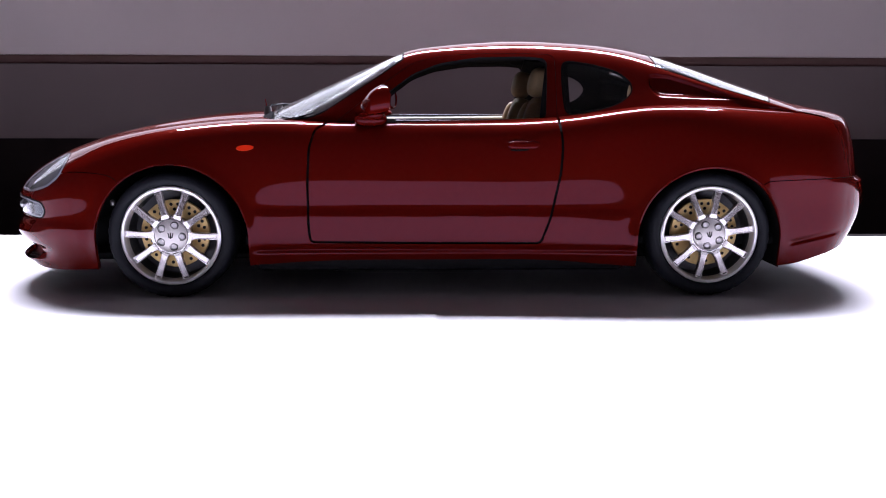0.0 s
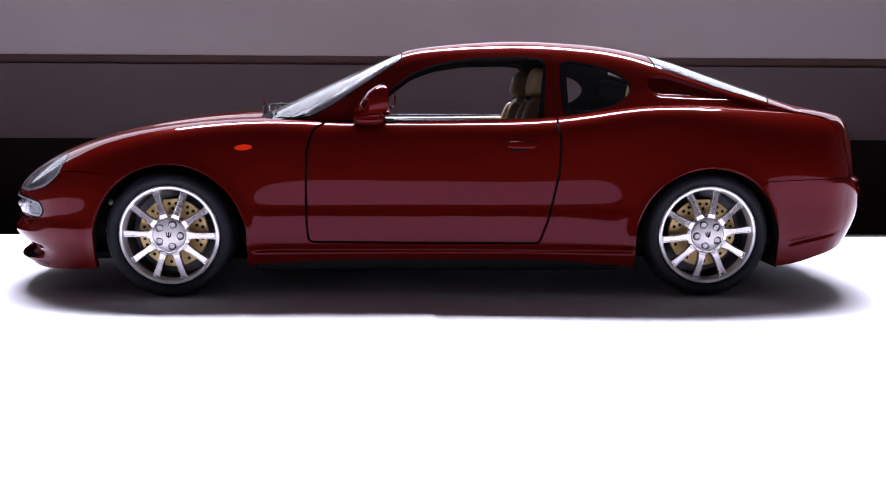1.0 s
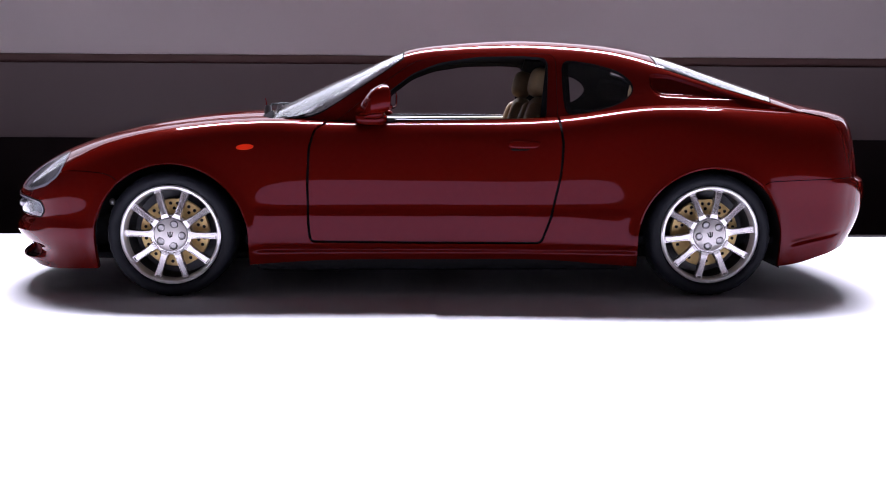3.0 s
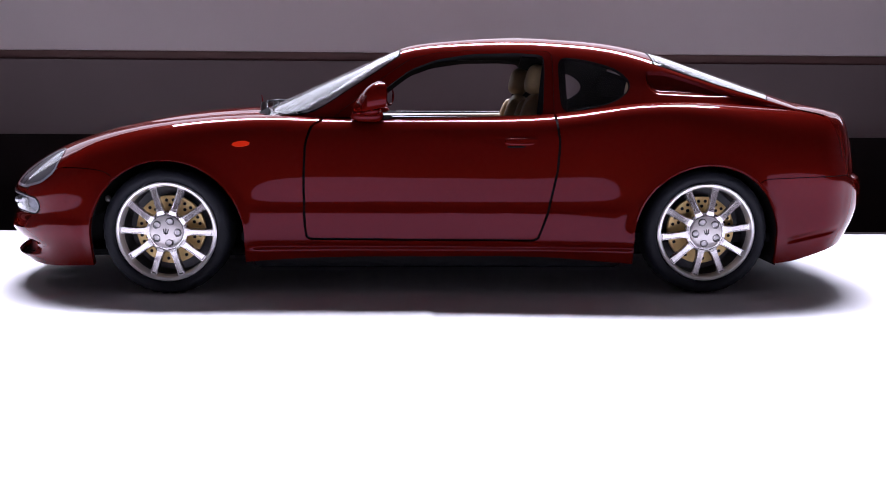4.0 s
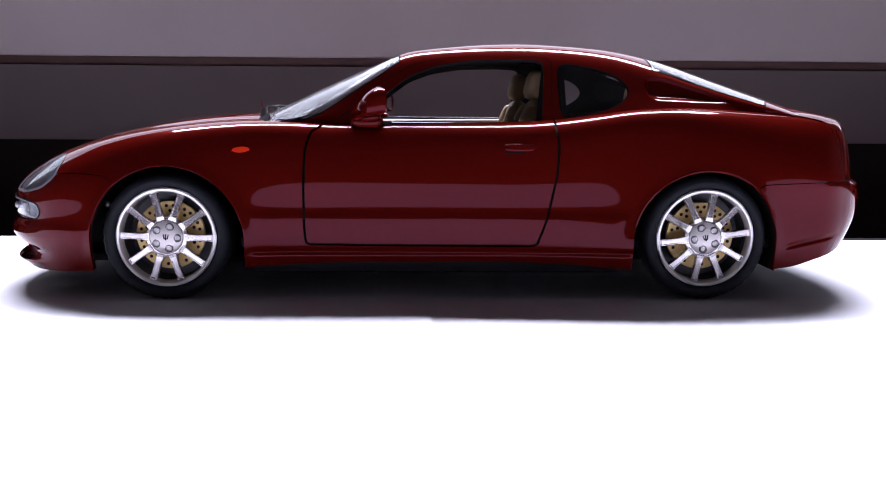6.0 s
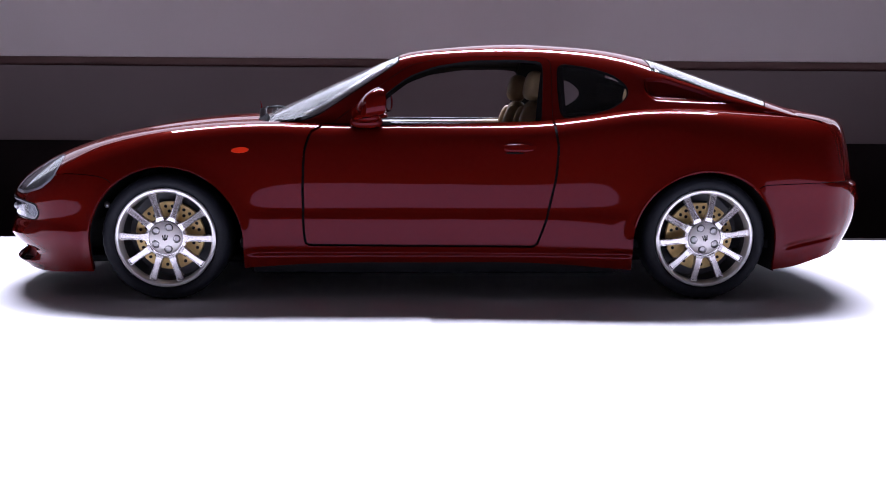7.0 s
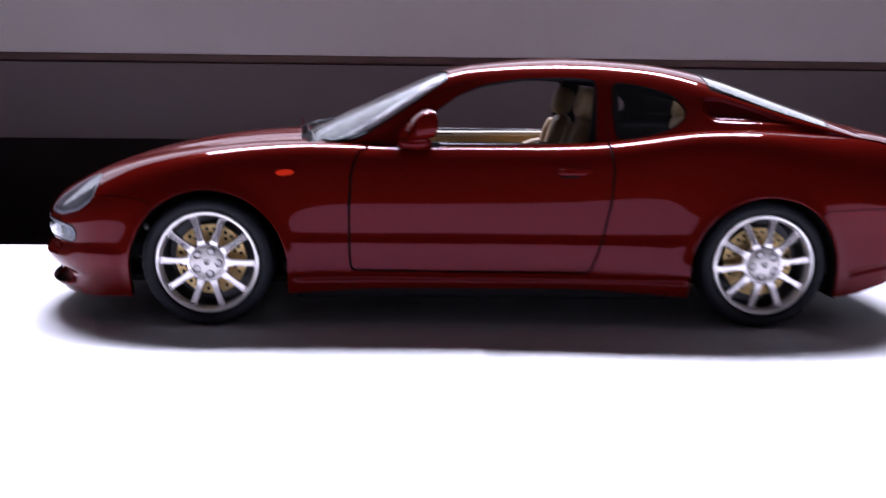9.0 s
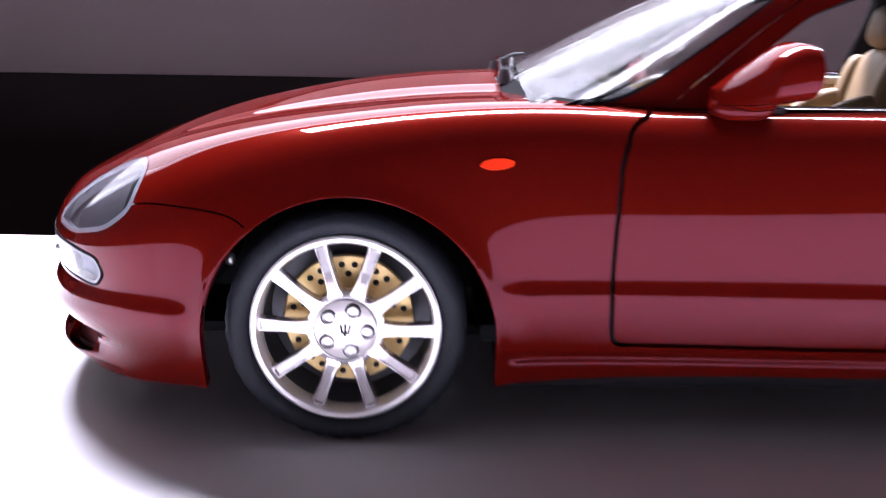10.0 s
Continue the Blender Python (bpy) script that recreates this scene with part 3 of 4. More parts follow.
DOOR_WINDOW = outline([(-22.5, 48.2), (-14.9, 56.0), (-8.0, 61.2), (-0.5, 64.1), (10, 65.8), (23, 66.1), (29.8, 65.6), (29.6, 60), (28.6, 48.6)], 2.0)
QUARTER_WINDOW = outline([(33.6, 65.2), (42, 64.2), (49.6, 62.0), (53.4, 58.6), (52.8, 55.4), (48.6, 52.6), (41.5, 50.6), (33.8, 49.4), (33.4, 57)], 3.0)


def on_side(f):
    return lambda uv, p: np.where(uv[:, 1] < 0.72, f(p[:, 0], p[:, 2]), 9.0)


SCREEN_SIDE = curve_of((-54, 46.0), (-46, 48.6), (-38.6, 48.5), (-33.5, 50.0), (-29.6, 52.3), (-23.4, 56.4), (-16.6, 60.9), (-9.4, 65.8), (0, 70.0))


def windscreen_line(uv, p):
    side = np.maximum(p[:, 2] - SCREEN_SIDE(p[:, 0]), (uv[:, 1] - 0.62) * 60)
    return np.minimum.reduce([side, -10.6 - p[:, 0] - 0.002 * (30 - p[:, 1]) ** 2, np.where(p[:, 0] > 0, -9.0, 9.0)])


def rear_glass_line(uv, p):
    return np.minimum.reduce([(uv[:, 1] - 0.505) * 60, p[:, 0] - 60.5 - 0.002 * (30 - p[:, 1]) ** 2, 98.5 - 0.0045 * p[:, 1] ** 2 - p[:, 0]])


dome = Sheet.grid(cabin, 300, 130)
dome_all = dome
ws = dome.keep(windscreen_line)
rg = dome.keep(rear_glass_line)
dome = dome.keep(lambda uv, p: -windscreen_line(uv, p))
dome = dome.keep(lambda uv, p: -rear_glass_line(uv, p))
qw = dome.keep(lambda uv, p: -on_side(QUARTER_WINDOW)(uv, p))
dome = dome.keep(on_side(DOOR_WINDOW)).keep(on_side(QUARTER_WINDOW))
FRAME = outline([(-31, 30), (-31, 46.5), (-23.5, 52.5), (-15, 59.3), (-8, 64.2), (0, 66.2), (10, 66.9), (24, 67.0), (31.9, 66.6), (32.0, 60), (31.6, 48), (31.6, 30)], 2.0)
frame_skin = dome.keep(lambda uv, p: -on_side(FRAME)(uv, p) - 0.06)
dome = dome.keep(lambda uv, p: on_side(FRAME)(uv, p) - 0.06)
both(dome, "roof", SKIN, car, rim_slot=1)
for d in doors:
    side = -1 if d is doors[0] else 1
    frame_skin.build("window_frame", SKIN, d, side=side, thick=1.2, rim_slot=1)
both(ws.keep(lambda uv, p: windscreen_line(uv, p) - 0.25), "windscreen", SCREEN, car, thick=0.5, lift=-0.25, label="clear plastic windscreen")
both(ws.keep(lambda uv, p: 0.4 - windscreen_line(uv, p)), "windscreen_seal", SEAL, car, thick=0.6, lift=0.02, label="black windscreen seal")
both(rg.keep(lambda uv, p: rear_glass_line(uv, p) - 0.3), "rear_window", GLASS, car, thick=0.5, lift=0.12, label="clear plastic rear window")
both(rg.keep(lambda uv, p: 0.35 - rear_glass_line(uv, p)), "rear_window_seal", SEAL, car, thick=0.8, lift=0.05, label="black rear window seal")
both(qw.keep(lambda uv, p: -on_side(QUARTER_WINDOW)(uv, p) - 0.25), "quarter_window", GLASS, car, thick=0.5, lift=-0.4, label="clear plastic rear side window")
both(qw.keep(lambda uv, p: 0.4 + on_side(QUARTER_WINDOW)(uv, p)), "quarter_window_seal", SEAL, car, thick=0.5, lift=-0.2, label="black window seal")

pillar = dome_all.keep(lambda uv, p: np.minimum.reduce([p[:, 0] - 27.0 - 0.17 * (p[:, 2] - 50), 35.6 - p[:, 0], (0.60 - uv[:, 1]) * 60]))
both(pillar, "pillar_trim", INNER, car, thick=0.9, lift=-1.5, label="black inner trim of the door pillar")

# ---------------------------------------------------------------- chassis and inner parts
part("chassis", box(104, 82, 7.5, 0, 0, 10.0, bevel=2), INNER, car, "black plastic chassis")
for x, sx in ((-71, 22), (73, 50)):
    part("axle_tray", box(sx, 62, 8, x, 0, 12.5, bevel=1.5), INNER, car, "black plastic axle tray")
# added plates that block light and sight through the gap under the nose
part("front_low_blocker", box(70, 30, 2.2, -83, 0, 6.6, bevel=0.8), INNER, car)
part("front_blocker", joined(box(53.5, 2, 24, -78.5, 0, 22.3), box(12.5, 2, 29, -111.5, 0, 19.8)), INNER, car, "black plate added to block the lit gap under the nose")
part("rear_tray", box(15, 88, 2, 101.6, 0, 13.6, bevel=0.8), INNER, car)
part("cabin_floor", box(150, 82, 3, 20, 0, 15, bevel=1), INNER, car)
for cx, cz, r in ARCHES:
    for s in (-1, 1):
        bm = bmesh.new()
        if cx < 0:
            bend = [(math.cos(a) * (r + 0.6), math.sin(a) * (r + 0.6)) for a in (radians(14 + 152 * i / 28) for i in range(29))]
        else:
            bend = [(math.cos(a) * (r + 0.6), math.sin(a) * (r + 0.6)) for a in (math.pi * i / 26 for i in range(27))]
            bend = [(r + 0.6, -8.0), (r + 0.6, -3.0)] + bend + [(-r - 0.6, -3.0), (-r - 0.6, -6.5)]
        rows = [[bm.verts.new((cx + u, y, cz + w)) for u, w in bend] for y in (s * 20, s * (46.0 if cx > 0 else 44.0))]
        for i in range(len(bend) - 1):
            bm.faces.new((rows[0][i], rows[0][i + 1], rows[1][i + 1], rows[1][i]))
        bm.faces.new(rows[0])
        ob = part("wheel_arch_liner", bm, INNER, car, "matt black wheel arch liner")


def wheel(at, spin, bolts, side):
    """One wheel with its outer face towards -y."""
    w = new("wheel")
    w.parent = car
    R = 17.2
    tyre = [(13.3, -4.0), (13.9, -5.6), (14.6, -6.1), (15.6, -6.1), (16.6, -5.5), (R, -4.4), (R + 0.05, 0), (R, 4.4), (16.2, 5.8), (13.4, 5.6), (12.6, 4.0), (12.6, -3.0)]
    bm = lathe(tyre, 120, True)
    for v in bm.verts:
        r = math.hypot(v.co.x, v.co.z)
        if r > 16.4 and abs(v.co.y) > 3 and round(math.atan2(v.co.z, v.co.x) / (2 * math.pi) * 120) % 3 == 0:
            v.co.x, v.co.z = v.co.x * 0.99, v.co.z * 0.99
    part("tyre", bm, RUBBER, w, "black rubber tyre")
    part("rim", lathe([(13.5, -4.9), (13.55, -5.5), (13.2, -5.75), (12.7, -5.6), (12.35, -5.0), (12.2, -3.5), (12.0, 1.0), (12.0, 4.5), (13.2, 4.8), (13.5, 3.5), (13.0, 0)], 96, True), RIM, w, "silver alloy rim")
    part("barrel", lathe([(12.05, -3.0), (11.9, 4.0), (9.6, 4.2), (0.01, 4.2)], 64), ALLOY_DARK, w, "dark inner barrel")
    disc = part("brake_disc", lathe([(4.0, -0.3), (9.3, -0.3), (9.45, -0.15), (9.45, 0.9), (4.0, 0.9)], 64, True), GOLD, w, "gold drilled brake disc")
    for k in range(10):
        for q, (da, rr) in enumerate(((-0.115, 8.15), (0.0, 6.75), (0.115, 8.15))):
            a = 2 * math.pi * (k + 0.5) / 10 + da
            bm = bmesh.new()
            bmesh.ops.create_circle(bm, cap_ends=True, segments=10, radius=0.48, matrix=Matrix.Translation((rr * math.cos(a), -0.36, rr * math.sin(a))) @ Matrix.Rotation(radians(90), 4, "X"))
            part("drill_hole", bm, HOLE, disc, smooth=False)
    # spokes
    for k in range(10):
        bm = bmesh.new()
        secs = []
        for r0, half, yo, dep, cut in ((3.4, 1.5, -4.9, 1.6, 0.0), (5.0, 1.25, -5.3, 1.6, 0.0), (5.8, 0.98, -5.35, 1.5, 0.0), (7.2, 0.84, -5.3, 1.4, 0.10), (8.6, 0.82, -5.2, 1.4, 0.22), (10.4, 0.88, -5.05, 1.4, 0.26), (11.9, 0.96, -4.9, 1.4, 0.26), (12.2, 0.98, -4.9, 1.2, 0.0), (12.7, 1.0, -4.85, 1.2, 0.0)):
            secs.append([bm.verts.new((r0, y, z)) for y, z in ((yo + dep, -half * 1.2), (yo + 0.22, -half), (yo, -half * 0.86), (yo, -half * 0.72), (yo + cut, -half * 0.55),
                                                               (yo + cut, half * 0.55), (yo, half * 0.72), (yo, half * 0.86), (yo + 0.22, half), (yo + dep, half * 1.2))])
        for a, b in zip(secs, secs[1:]):
            for i in range(10):
                j = (i + 1) % 10
                bm.faces.new((a[i], a[j], b[j], b[i]))
        bm.faces.new(secs[0])
        bm.faces.new(secs[-1])
        bmesh.ops.rotate(bm, matrix=Matrix.Rotation(-(2 * math.pi * k / 10 + spin), 3, "Y"), verts=bm.verts)
        part("spoke", bm, ALLOY, w, smooth=False)
    part("hub_ring", lathe([(4.2, -3.4), (4.2, -5.2), (5.0, -5.25), (5.5, -5.0), (5.7, -3.6)], 60), ALLOY, w)
    hub = part("hub_cap", lathe([(4.45, -3.4), (4.45, -5.15), (4.3, -5.55), (3.9, -5.75), (2.4, -5.98), (0, -6.05)], 60), POLISHED, w, "polished hub cap")
    part("hub_gap", lathe([(4.46, -5.2), (4.58, -5.2), (4.58, -5.30), (4.46, -5.30)], 60, True), ALLOY_DARK, hub, "dark ring round the hub cap")
    for k in range(5):
        a = 2 * math.pi * k / 5 + bolts
        bm = lathe([(0.95, -5.3), (0.95, -6.05), (0.82, -6.25), (0.66, -6.2), (0.62, -5.95), (0, -5.95)], 18)
        bmesh.ops.translate(bm, vec=(3.0 * math.cos(a), 0, 3.0 * math.sin(a)), verts=bm.verts)
        bolt = part("wheel_bolt", bm, BOLT, hub, "grey wheel bolt")
        bm = lathe([(0.97, -5.78), (1.14, -5.78), (1.14, -5.92), (0.97, -5.95)], 18, True)
        bmesh.ops.translate(bm, vec=(3.0 * math.cos(a), 0, 3.0 * math.sin(a)), verts=bm.verts)
        part("bolt_recess", bm, HOLE, bolt)
    bm = joined(box(0.30, 0.16, 1.7, 0, -6.1, 0.1), box(1.2, 0.16, 0.28, 0, -6.1, -0.3), box(0.26, 0.16, 1.1, -0.55, -6.1, 0.3, turn=(0, -14, 0)), box(0.26, 0.16, 1.1, 0.55, -6.1, 0.3, turn=(0, 14, 0)))
    bmesh.ops.rotate(bm, matrix=Matrix.Rotation(-1.6 * spin, 3, "Y"), verts=bm.verts)
    part("emblem_mark", bm, HOLE, hub, "small dark emblem", smooth=False)
    w.matrix_basis = Matrix.Translation([c * MM for c in at]) @ (Matrix.Rotation(math.pi, 4, "Z") if side > 0 else Matrix.Identity(4))
    return w


for x, spin, bolts in ((-73.9, -0.03, -0.06), (73.9, 0.12, 0.75)):
    for s in (-1, 1):
        wheel((x, s * 40.9, 17.2), spin, bolts, s)

# ---------------------------------------------------------------- outside fittings
SAMPLE = lower_body(Sheet.grid(lower_body, 200, 90).uv)


def skin_y(x, z):
    """Half-width of the lower body at a place of the side view."""
    side = SAMPLE[SAMPLE[:, 1] > 5]
    near = np.argsort((side[:, 0] - x) ** 2 + (side[:, 2] - z) ** 2)[:4]
    return float(side[near, 1].mean())


fine = Sheet.grid(lower_body, 260, 140, 0.0, 0.42, 0.0, 0.92)
fine_c = Sheet.grid(lower_body, 200, 60, 0.20, 0.42, 0.35, 0.80)


def ellipse(cx, cz, rx, rz, tilt=0.0):
    def f(uv, p):
        x, z = p[:, 0] - cx, p[:, 2] - cz
        z = z - tilt * x
        return (1 - np.sqrt((x / rx) ** 2 + (z / rz) ** 2)) * min(rx, rz)
    return f


both(fine_c.keep(ellipse(-53.2, 41.0, 2.4, 0.74, 0.06)), "side_marker_lamp", AMBER, car, thick=0.5, lift=0.3, label="orange-red oval side marker lamp")

# headlamps
inside = lambda f, d: (lambda uv, p: -f(p[:, 0], p[:, 2]) - d)
lamp = fine.keep(inside(HEADLAMP, -0.35))
for s in (-1, 1):
    head = lamp.build("headlamp_backing", DARKLENS, car, side=s, thick=0.4, lift=-1.6, label="dark grey headlamp backing")
    lamp.keep(lambda uv, p: 0.65 + HEADLAMP(p[:, 0], p[:, 2])).build("headlamp_bezel", LAMPGREY, head, side=s, thick=1.2, lift=-0.1, label="silver headlamp bezel")
    upper = lambda uv, p: np.minimum(p[:, 2] - (34.3 + 0.47 * (p[:, 0] + 115)), -HEADLAMP(p[:, 0], p[:, 2]))
    lamp.keep(upper).build("reflector_strip", FOGGREY, head, side=s, thick=0.8, lift=-0.7, label="bright reflector strip")
    lamp.keep(inside(HEADLAMP, -0.1)).build("headlamp_lens", LENS, head, side=s, thick=0.35, lift=0.12, label="clear headlamp lens")
    fog = fine.keep(inside(FOGLAMP, -0.35))
    f = fog.build("turn_lamp_reflector", FOGGREY, car, side=s, thick=0.4, lift=-1.3, label="chrome lamp reflector")
    fog.keep(lambda uv, p: 0.42 + FOGLAMP(p[:, 0], p[:, 2])).build("turn_lamp_bezel", LAMPGREY, f, side=s, thick=1.2, lift=0.05, label="silver lamp bezel")
    fog.keep(inside(FOGLAMP, 0.2)).build("turn_lamp_lens", LENS, f, side=s, thick=0.35, lift=0.1, label="clear ribbed lamp lens")
    fog.keep(lambda uv, p: 0.02 + FOGLAMP(p[:, 0], p[:, 2])).build("turn_lamp_seam", SEAL, f, side=s, thick=0.5, lift=0.12, label="dark seam round the lamp")
    fog.keep(lambda uv, p: np.minimum(0.35 - np.abs(p[:, 0] + 115.4), -FOGLAMP(p[:, 0], p[:, 2]) - 0.4)).build("lamp_rib", ALLOY_DARK, f, side=s, thick=0.8, lift=-0.4, label="dark rib between the lamp chambers")
    bm = pad(2.6, 1.6, 2.2, (-119.0, s * (skin_y(-119.0, 24.3) - 1.2), 24.3), power=2.2, n=10)
    part("bulb", bm, BOLT, f)
    fine.keep(lambda uv, p: np.where(p[:, 1] > 8, 3.2 - INTAKE(p[:, 0], p[:, 2]), -9.0)).build("intake_back", DULLRED, car, side=s, thick=0.8, lift=-1.3, label="dull red back of the lower air intake")

# rolled lips of the wheel arches
for cx, cz, r in ARCHES:
    turns = [radians(14 + 152 * i / 40) for i in range(41)]
    ys = np.array([skin_y(cx + (r + 0.7) * math.cos(a), cz + (r + 0.7) * math.sin(a)) for a in turns])
    for _ in range(4):
        ys[1:-1] = (ys[:-2] + 2 * ys[1:-1] + ys[2:]) / 4
    for s in (-1, 1):
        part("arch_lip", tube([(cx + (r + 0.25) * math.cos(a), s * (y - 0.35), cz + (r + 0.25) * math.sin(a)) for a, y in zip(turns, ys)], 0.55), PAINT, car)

# door handles
for d, s in zip(doors, (-1, 1)):
    y = skin_y(22.1, 41.4)
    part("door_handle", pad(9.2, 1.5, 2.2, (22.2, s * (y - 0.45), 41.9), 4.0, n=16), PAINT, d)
    # the shade under the handle, put in as a flat black pad
    part("handle_shade", pad(8.6, 0.6, 0.6, (22.4, s * (y - 0.10), 40.6), 3.0, n=10), SEAL, d, "black pad standing for the shade under the handle")
    part("lock_cylinder", pad(0.9, 0.6, 0.9, (27.9, s * (y + 0.10), 41.4), 2.2, n=8), PAINT, d)
    # mirror
    bm = bmesh.new()
    rings = []
    for x, z0, z1, y0, y1 in ((-13.6, 51.1, 57.0, 46.0, 55.2), (-14.1, 50.5, 57.6, 45.6, 55.7), (-16.6, 50.2, 57.8, 45.2, 55.7), (-19.2, 49.9, 57.1, 44.8, 55.2),
                              (-21.6, 49.7, 56.2, 44.6, 54.8), (-23.6, 49.4, 55.0, 43.0, 52.4), (-25.8, 49.1, 53.3, 41.0, 48.8), (-27.6, 48.9, 51.6, 39.6, 45.4), (-28.4, 49.4, 51.2, 40.2, 43.0)):
        cy, cz, ry, rz = (y0 + y1) / 2, (z0 + z1) / 2, (y1 - y0) / 2, (z1 - z0) / 2
        ring = []
        for k in range(28):
            a = 2 * math.pi * k / 28
            c, q = math.cos(a), math.sin(a)
            ring.append(bm.verts.new((-13.6 + (x + 13.6) * 0.68 + 0.26 * (cy + ry * c - 56.0) * max(0.0, 1 + (x + 13.6) / 9.0), s * (cy + ry * math.copysign(abs(c) ** 0.72, c)), cz + rz * math.copysign(abs(q) ** 0.72, q))))
        rings.append(ring)
    for a, b in zip(rings, rings[1:]):
        for k in range(28):
            bm.faces.new((a[k], a[(k + 1) % 28], b[(k + 1) % 28], b[k]))
    bm.faces.new(rings[-1])
    lipring = [bm.verts.new((v.co.x - 0.5, s * 51.5 + (v.co.y - s * 51.5) * 0.9, 54.2 + (v.co.z - 54.2) * 0.88)) for v in rings[0]]
    for k in range(28):
        bm.faces.new((rings[0][k], rings[0][(k + 1) % 28], lipring[(k + 1) % 28], lipring[k]))
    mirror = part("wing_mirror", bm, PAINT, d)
    glass = bmesh.new()
    glass.faces.new([glass.verts.new((-14.0 + 0.26 * 4.5 * (math.cos(k * math.pi / 12) - 1), s * (51.5 + 4.5 * math.cos(k * math.pi / 12)), 54.0 + 2.75 * math.sin(k * math.pi / 12))) for k in range(24)])
    part("mirror_glass", glass, CHROME, mirror, "mirror glass", smooth=False)
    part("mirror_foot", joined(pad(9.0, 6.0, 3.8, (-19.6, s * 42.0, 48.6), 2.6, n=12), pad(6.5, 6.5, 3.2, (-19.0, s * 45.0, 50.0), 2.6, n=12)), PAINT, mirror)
    part("foot_seal", box(5.5, 1.6, 1.1, -15.6, s * 40.4, 48.2, bevel=0.4), HOLE, mirror, "black rubber wedge")
    # inner door card; sky light on its top edge is put in as a paler ledge
    card = part("door_card", box(62, 1.8, 28, -1.5, s * 38.4, 33.2, bevel=0.7), BEIGE, d, "beige inner door panel")
    part("armrest", box(30, 4.0, 3.0, 4, s * 36.4, 37.5, bevel=1.2, segments=3), BEIGE, card)
    part("card_lit_edge", tube([(-31.0, s * 37.9, 46.7), (-1.5, s * 38.1, 47.0), (28.5, s * 38.1, 47.3)], 0.95, n=12), LIT_EDGE, card, "pale ledge standing for the skylit top of the door panel")
    # a black tube stands for the shaded groove in the card
    part("card_groove_line", tube([(-27.0, s * 37.4, 43.6), (0.0, s * 37.4, 43.9), (24.0, s * 37.4, 44.0), (27.0, s * 37.4, 41.5)], 0.25, n=6), HOLE, card, "dark line standing for the groove across the door panel")
    part("sill_seal", box(46, 0.9, 0.9, 5.3, s * 39.6, 48.0, bevel=0.2), SEAL, d, "black window seal")
    part("sill_trim", box(46, 0.5, 0.5, 5.3, s * 40.3, 48.5, bevel=0.15), CHROME, d, "thin bright window trim")

# cowl, wipers
cowl = dome_all.keep(lambda uv, p: np.minimum.reduce([(uv[:, 1] - 0.57) * 60, -48.0 - 0.0062 * (34 - p[:, 1]) ** 2 - p[:, 0], p[:, 0] + 53.6]))
both(cowl, "cowl_panel", SEAL, car, thick=0.6, lift=0.25, label="black cowl panel under the windscreen")
for y0, y1 in ((-20, 10), (6, 34)):
    wiper = part("wiper", tube([(-50.5, y0, 51.0), (-49.6, y0 + 1, 52.3), (-48.8 + 0.002 * y1 * y1, (y0 + y1) / 2, 52.6), (-47.8 + 0.004 * y1 * y1, y1, 52.2)], 0.32), RUBBER, car, "thin black wiper")
    part("wiper_pivot", lathe([(0.0, 1.4), (0.9, 1.2), (1.1, 0.0), (1.1, -1.2)], 14), BOLT, wiper, "grey wiper pivot", at=Matrix.Translation((-0.0507, y0 * MM, 0.0507)) @ Matrix.Rotation(radians(75), 4, "X"))
part("aerial_stub", tube([(-52.0, -16.5, 50.6), (-51.6, -16.7, 52.6), (-51.9, -16.9, 54.0)], [0.22, 0.16, 0.1]), REDLENS, car, "thin red flash of plastic")

# ---------------------------------------------------------------- interior


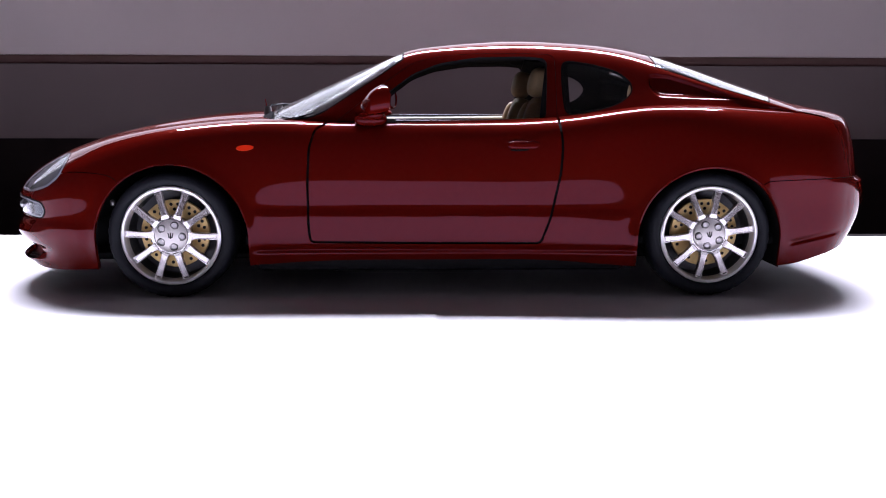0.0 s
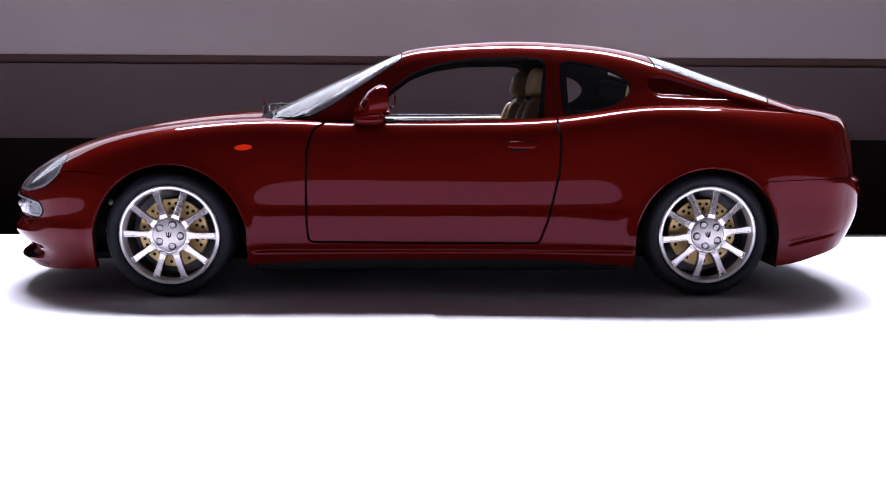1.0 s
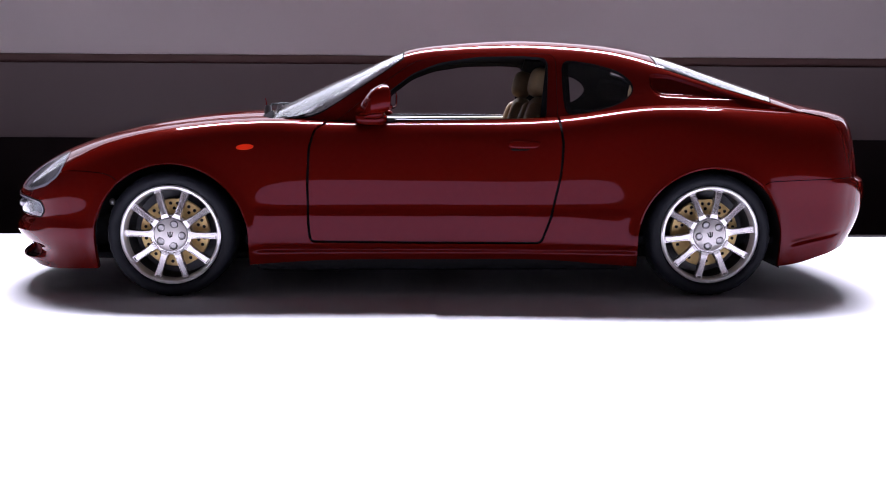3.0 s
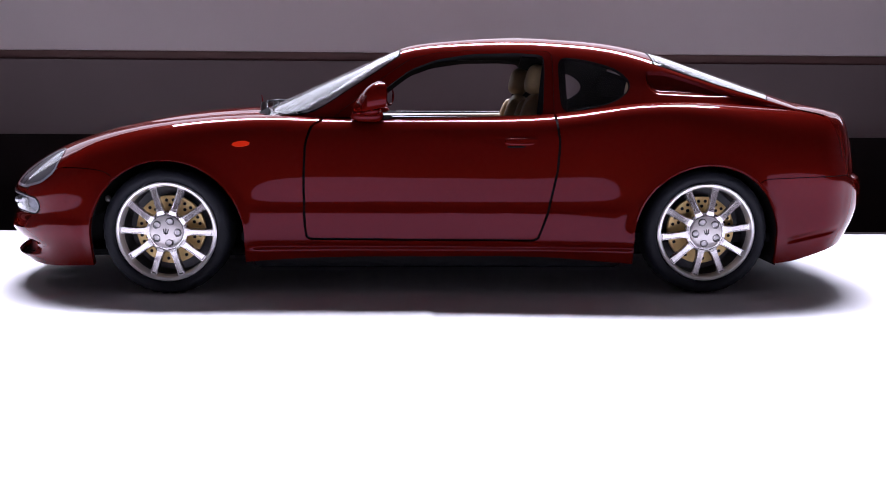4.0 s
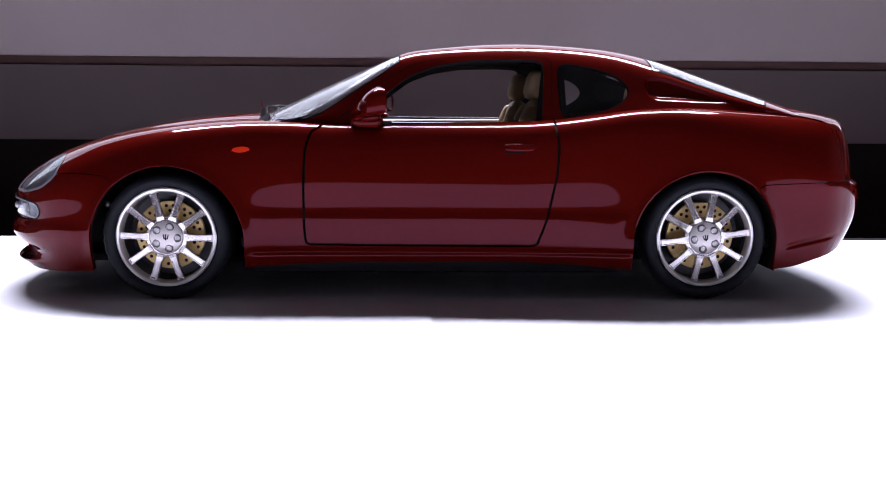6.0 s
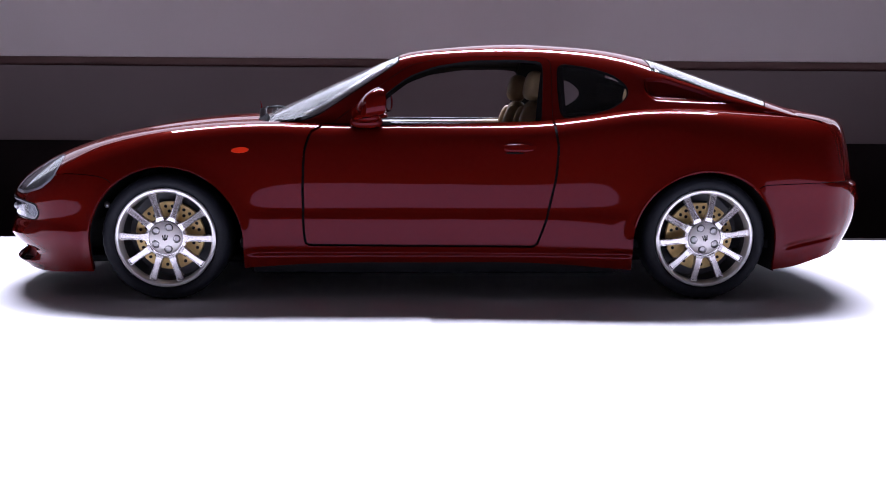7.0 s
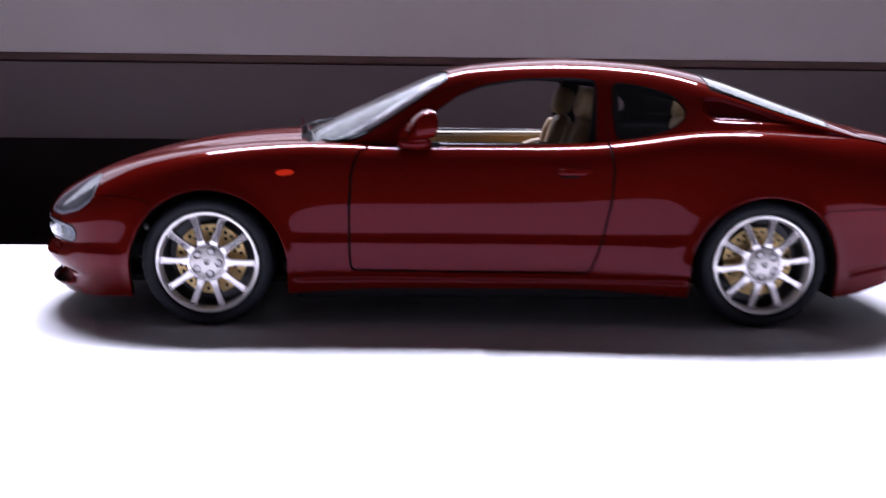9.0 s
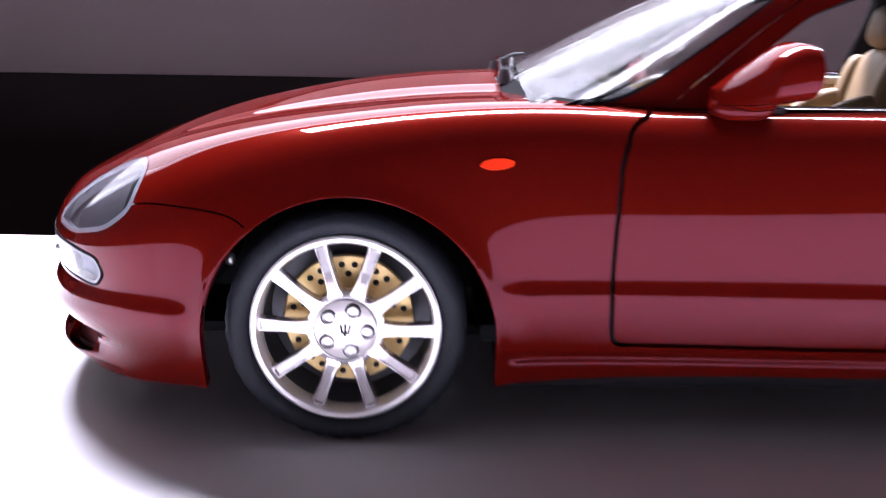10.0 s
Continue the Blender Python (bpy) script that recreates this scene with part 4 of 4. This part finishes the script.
def seat(x, y, lean=14):
    st = new("front_seat")
    st.parent = car
    tagged(st, "beige bucket seat with headrest")
    part("seat_cushion", pad(24, 19, 9, (x - 12, y, 31), 4, (0, -8, 0)), SEATING, st)
    for s in (-1, 1):
        part("side_bolster", pad(22, 4.5, 8, (x - 12, y + s * 8.6, 34.5), 3, (0, -10, 0)), SEATING, st)
        part("wing", pad(13, 4.2, 6.5, (x - 6.5, y + s * 8.3, 42.0), 2.6, (0, -24, 0)), SEATING, st)
        part("back_bolster", pad(5.5, 4.6, 20, (x - 0.8, y + s * 8.0, 43.5), 3, (0, lean, 0)), SEATING, st)
    part("backrest", pad(6.5, 17, 24, (x + 0.8, y, 43.0), 3.6, (0, lean, 0)), SEATING, st)
    part("headrest", pad(6.4, 11.5, 8.8, (x + 3.3, y, 58.9), 3.0, (0, lean, 0)), SEATING, st)
    for s in (-1, 1):
        part("headrest_post", tube([(x + 2.2, y + s * 2.6, 52.5), (x + 3.2, y + s * 2.6, 56.5)], 0.45), BOLT, st)
    return st


seat(26.0, -20.5)
seat(25.5, 20.5)
rear = new("rear_seat")
rear.parent = car
tagged(rear, "beige rear bench with two headrests")
part("bench", pad(22, 70, 8, (56, 0, 31), 4), INNER, rear)
part("bench_back", pad(6, 68, 22, (70, 0, 40), 4, (0, 20, 0)), INNER, rear)
for s in (-1, 1):
    part("headrest", pad(4.4, 8.5, 7.0, (66.8, s * 17, 57.0), 3, (0, 12, 0)), BEIGE, rear)
    part("headrest_shoulder", pad(6.0, 14, 6, (67.5, s * 17, 51.4), 3, (0, 12, 0)), BEIGE, rear)
part("parcel_shelf", box(26, 66, 1.2, 86, 0, 49.5, bevel=0.4), INNER, car)
part("dashboard", joined(pad(16, 80, 10, (-35, 0, 43.0), 4), pad(10, 22, 6, (-29, -20, 46.0), 3.4)), INNER, car, "black dashboard")
wheel_part = part("steering_wheel", lathe([(8.6, 0.0), (8.9, 0.6), (9.5, 0.6), (9.8, 0.0), (9.5, -0.6), (8.9, -0.6)], 40, True), INNER, car, "black steering wheel",
                  at=Matrix.Translation((-0.0195, -0.0205, 0.0420)) @ Matrix.Rotation(radians(-90), 4, "Z") @ Matrix.Rotation(radians(24), 4, "X"))
part("steering_boss", joined(pad(5, 2.4, 5, (0, 0, 0), 3, n=10), box(18, 0.9, 1.6, 0, 0, 0, bevel=0.4)), INNER, wheel_part)
part("centre_console", box(60, 11, 14, 0, 0, 24, bevel=2, segments=3), BEIGE, car)
part("mirror_inside", pad(2.2, 12, 3, (-12.5, 0, 62.8), 3, n=10), INNER, car, "black rear-view mirror")
part("firewall", box(3, 82, 34, -47, 0, 31, bevel=0.5), INNER, car)

# suspension parts seen past the tyres
for x, y, z, r in ((-91.2, 39.6, 25.5, 0.8), (93.0, 38, 15.5, 0.7)):
    for s in (-1, 1):
        part("fixing_screw", pad(2 * r, 1.2, 2.4 * r, (x, s * y, z), 2.4, n=8), BOLT, car, "small grey fixing screw")
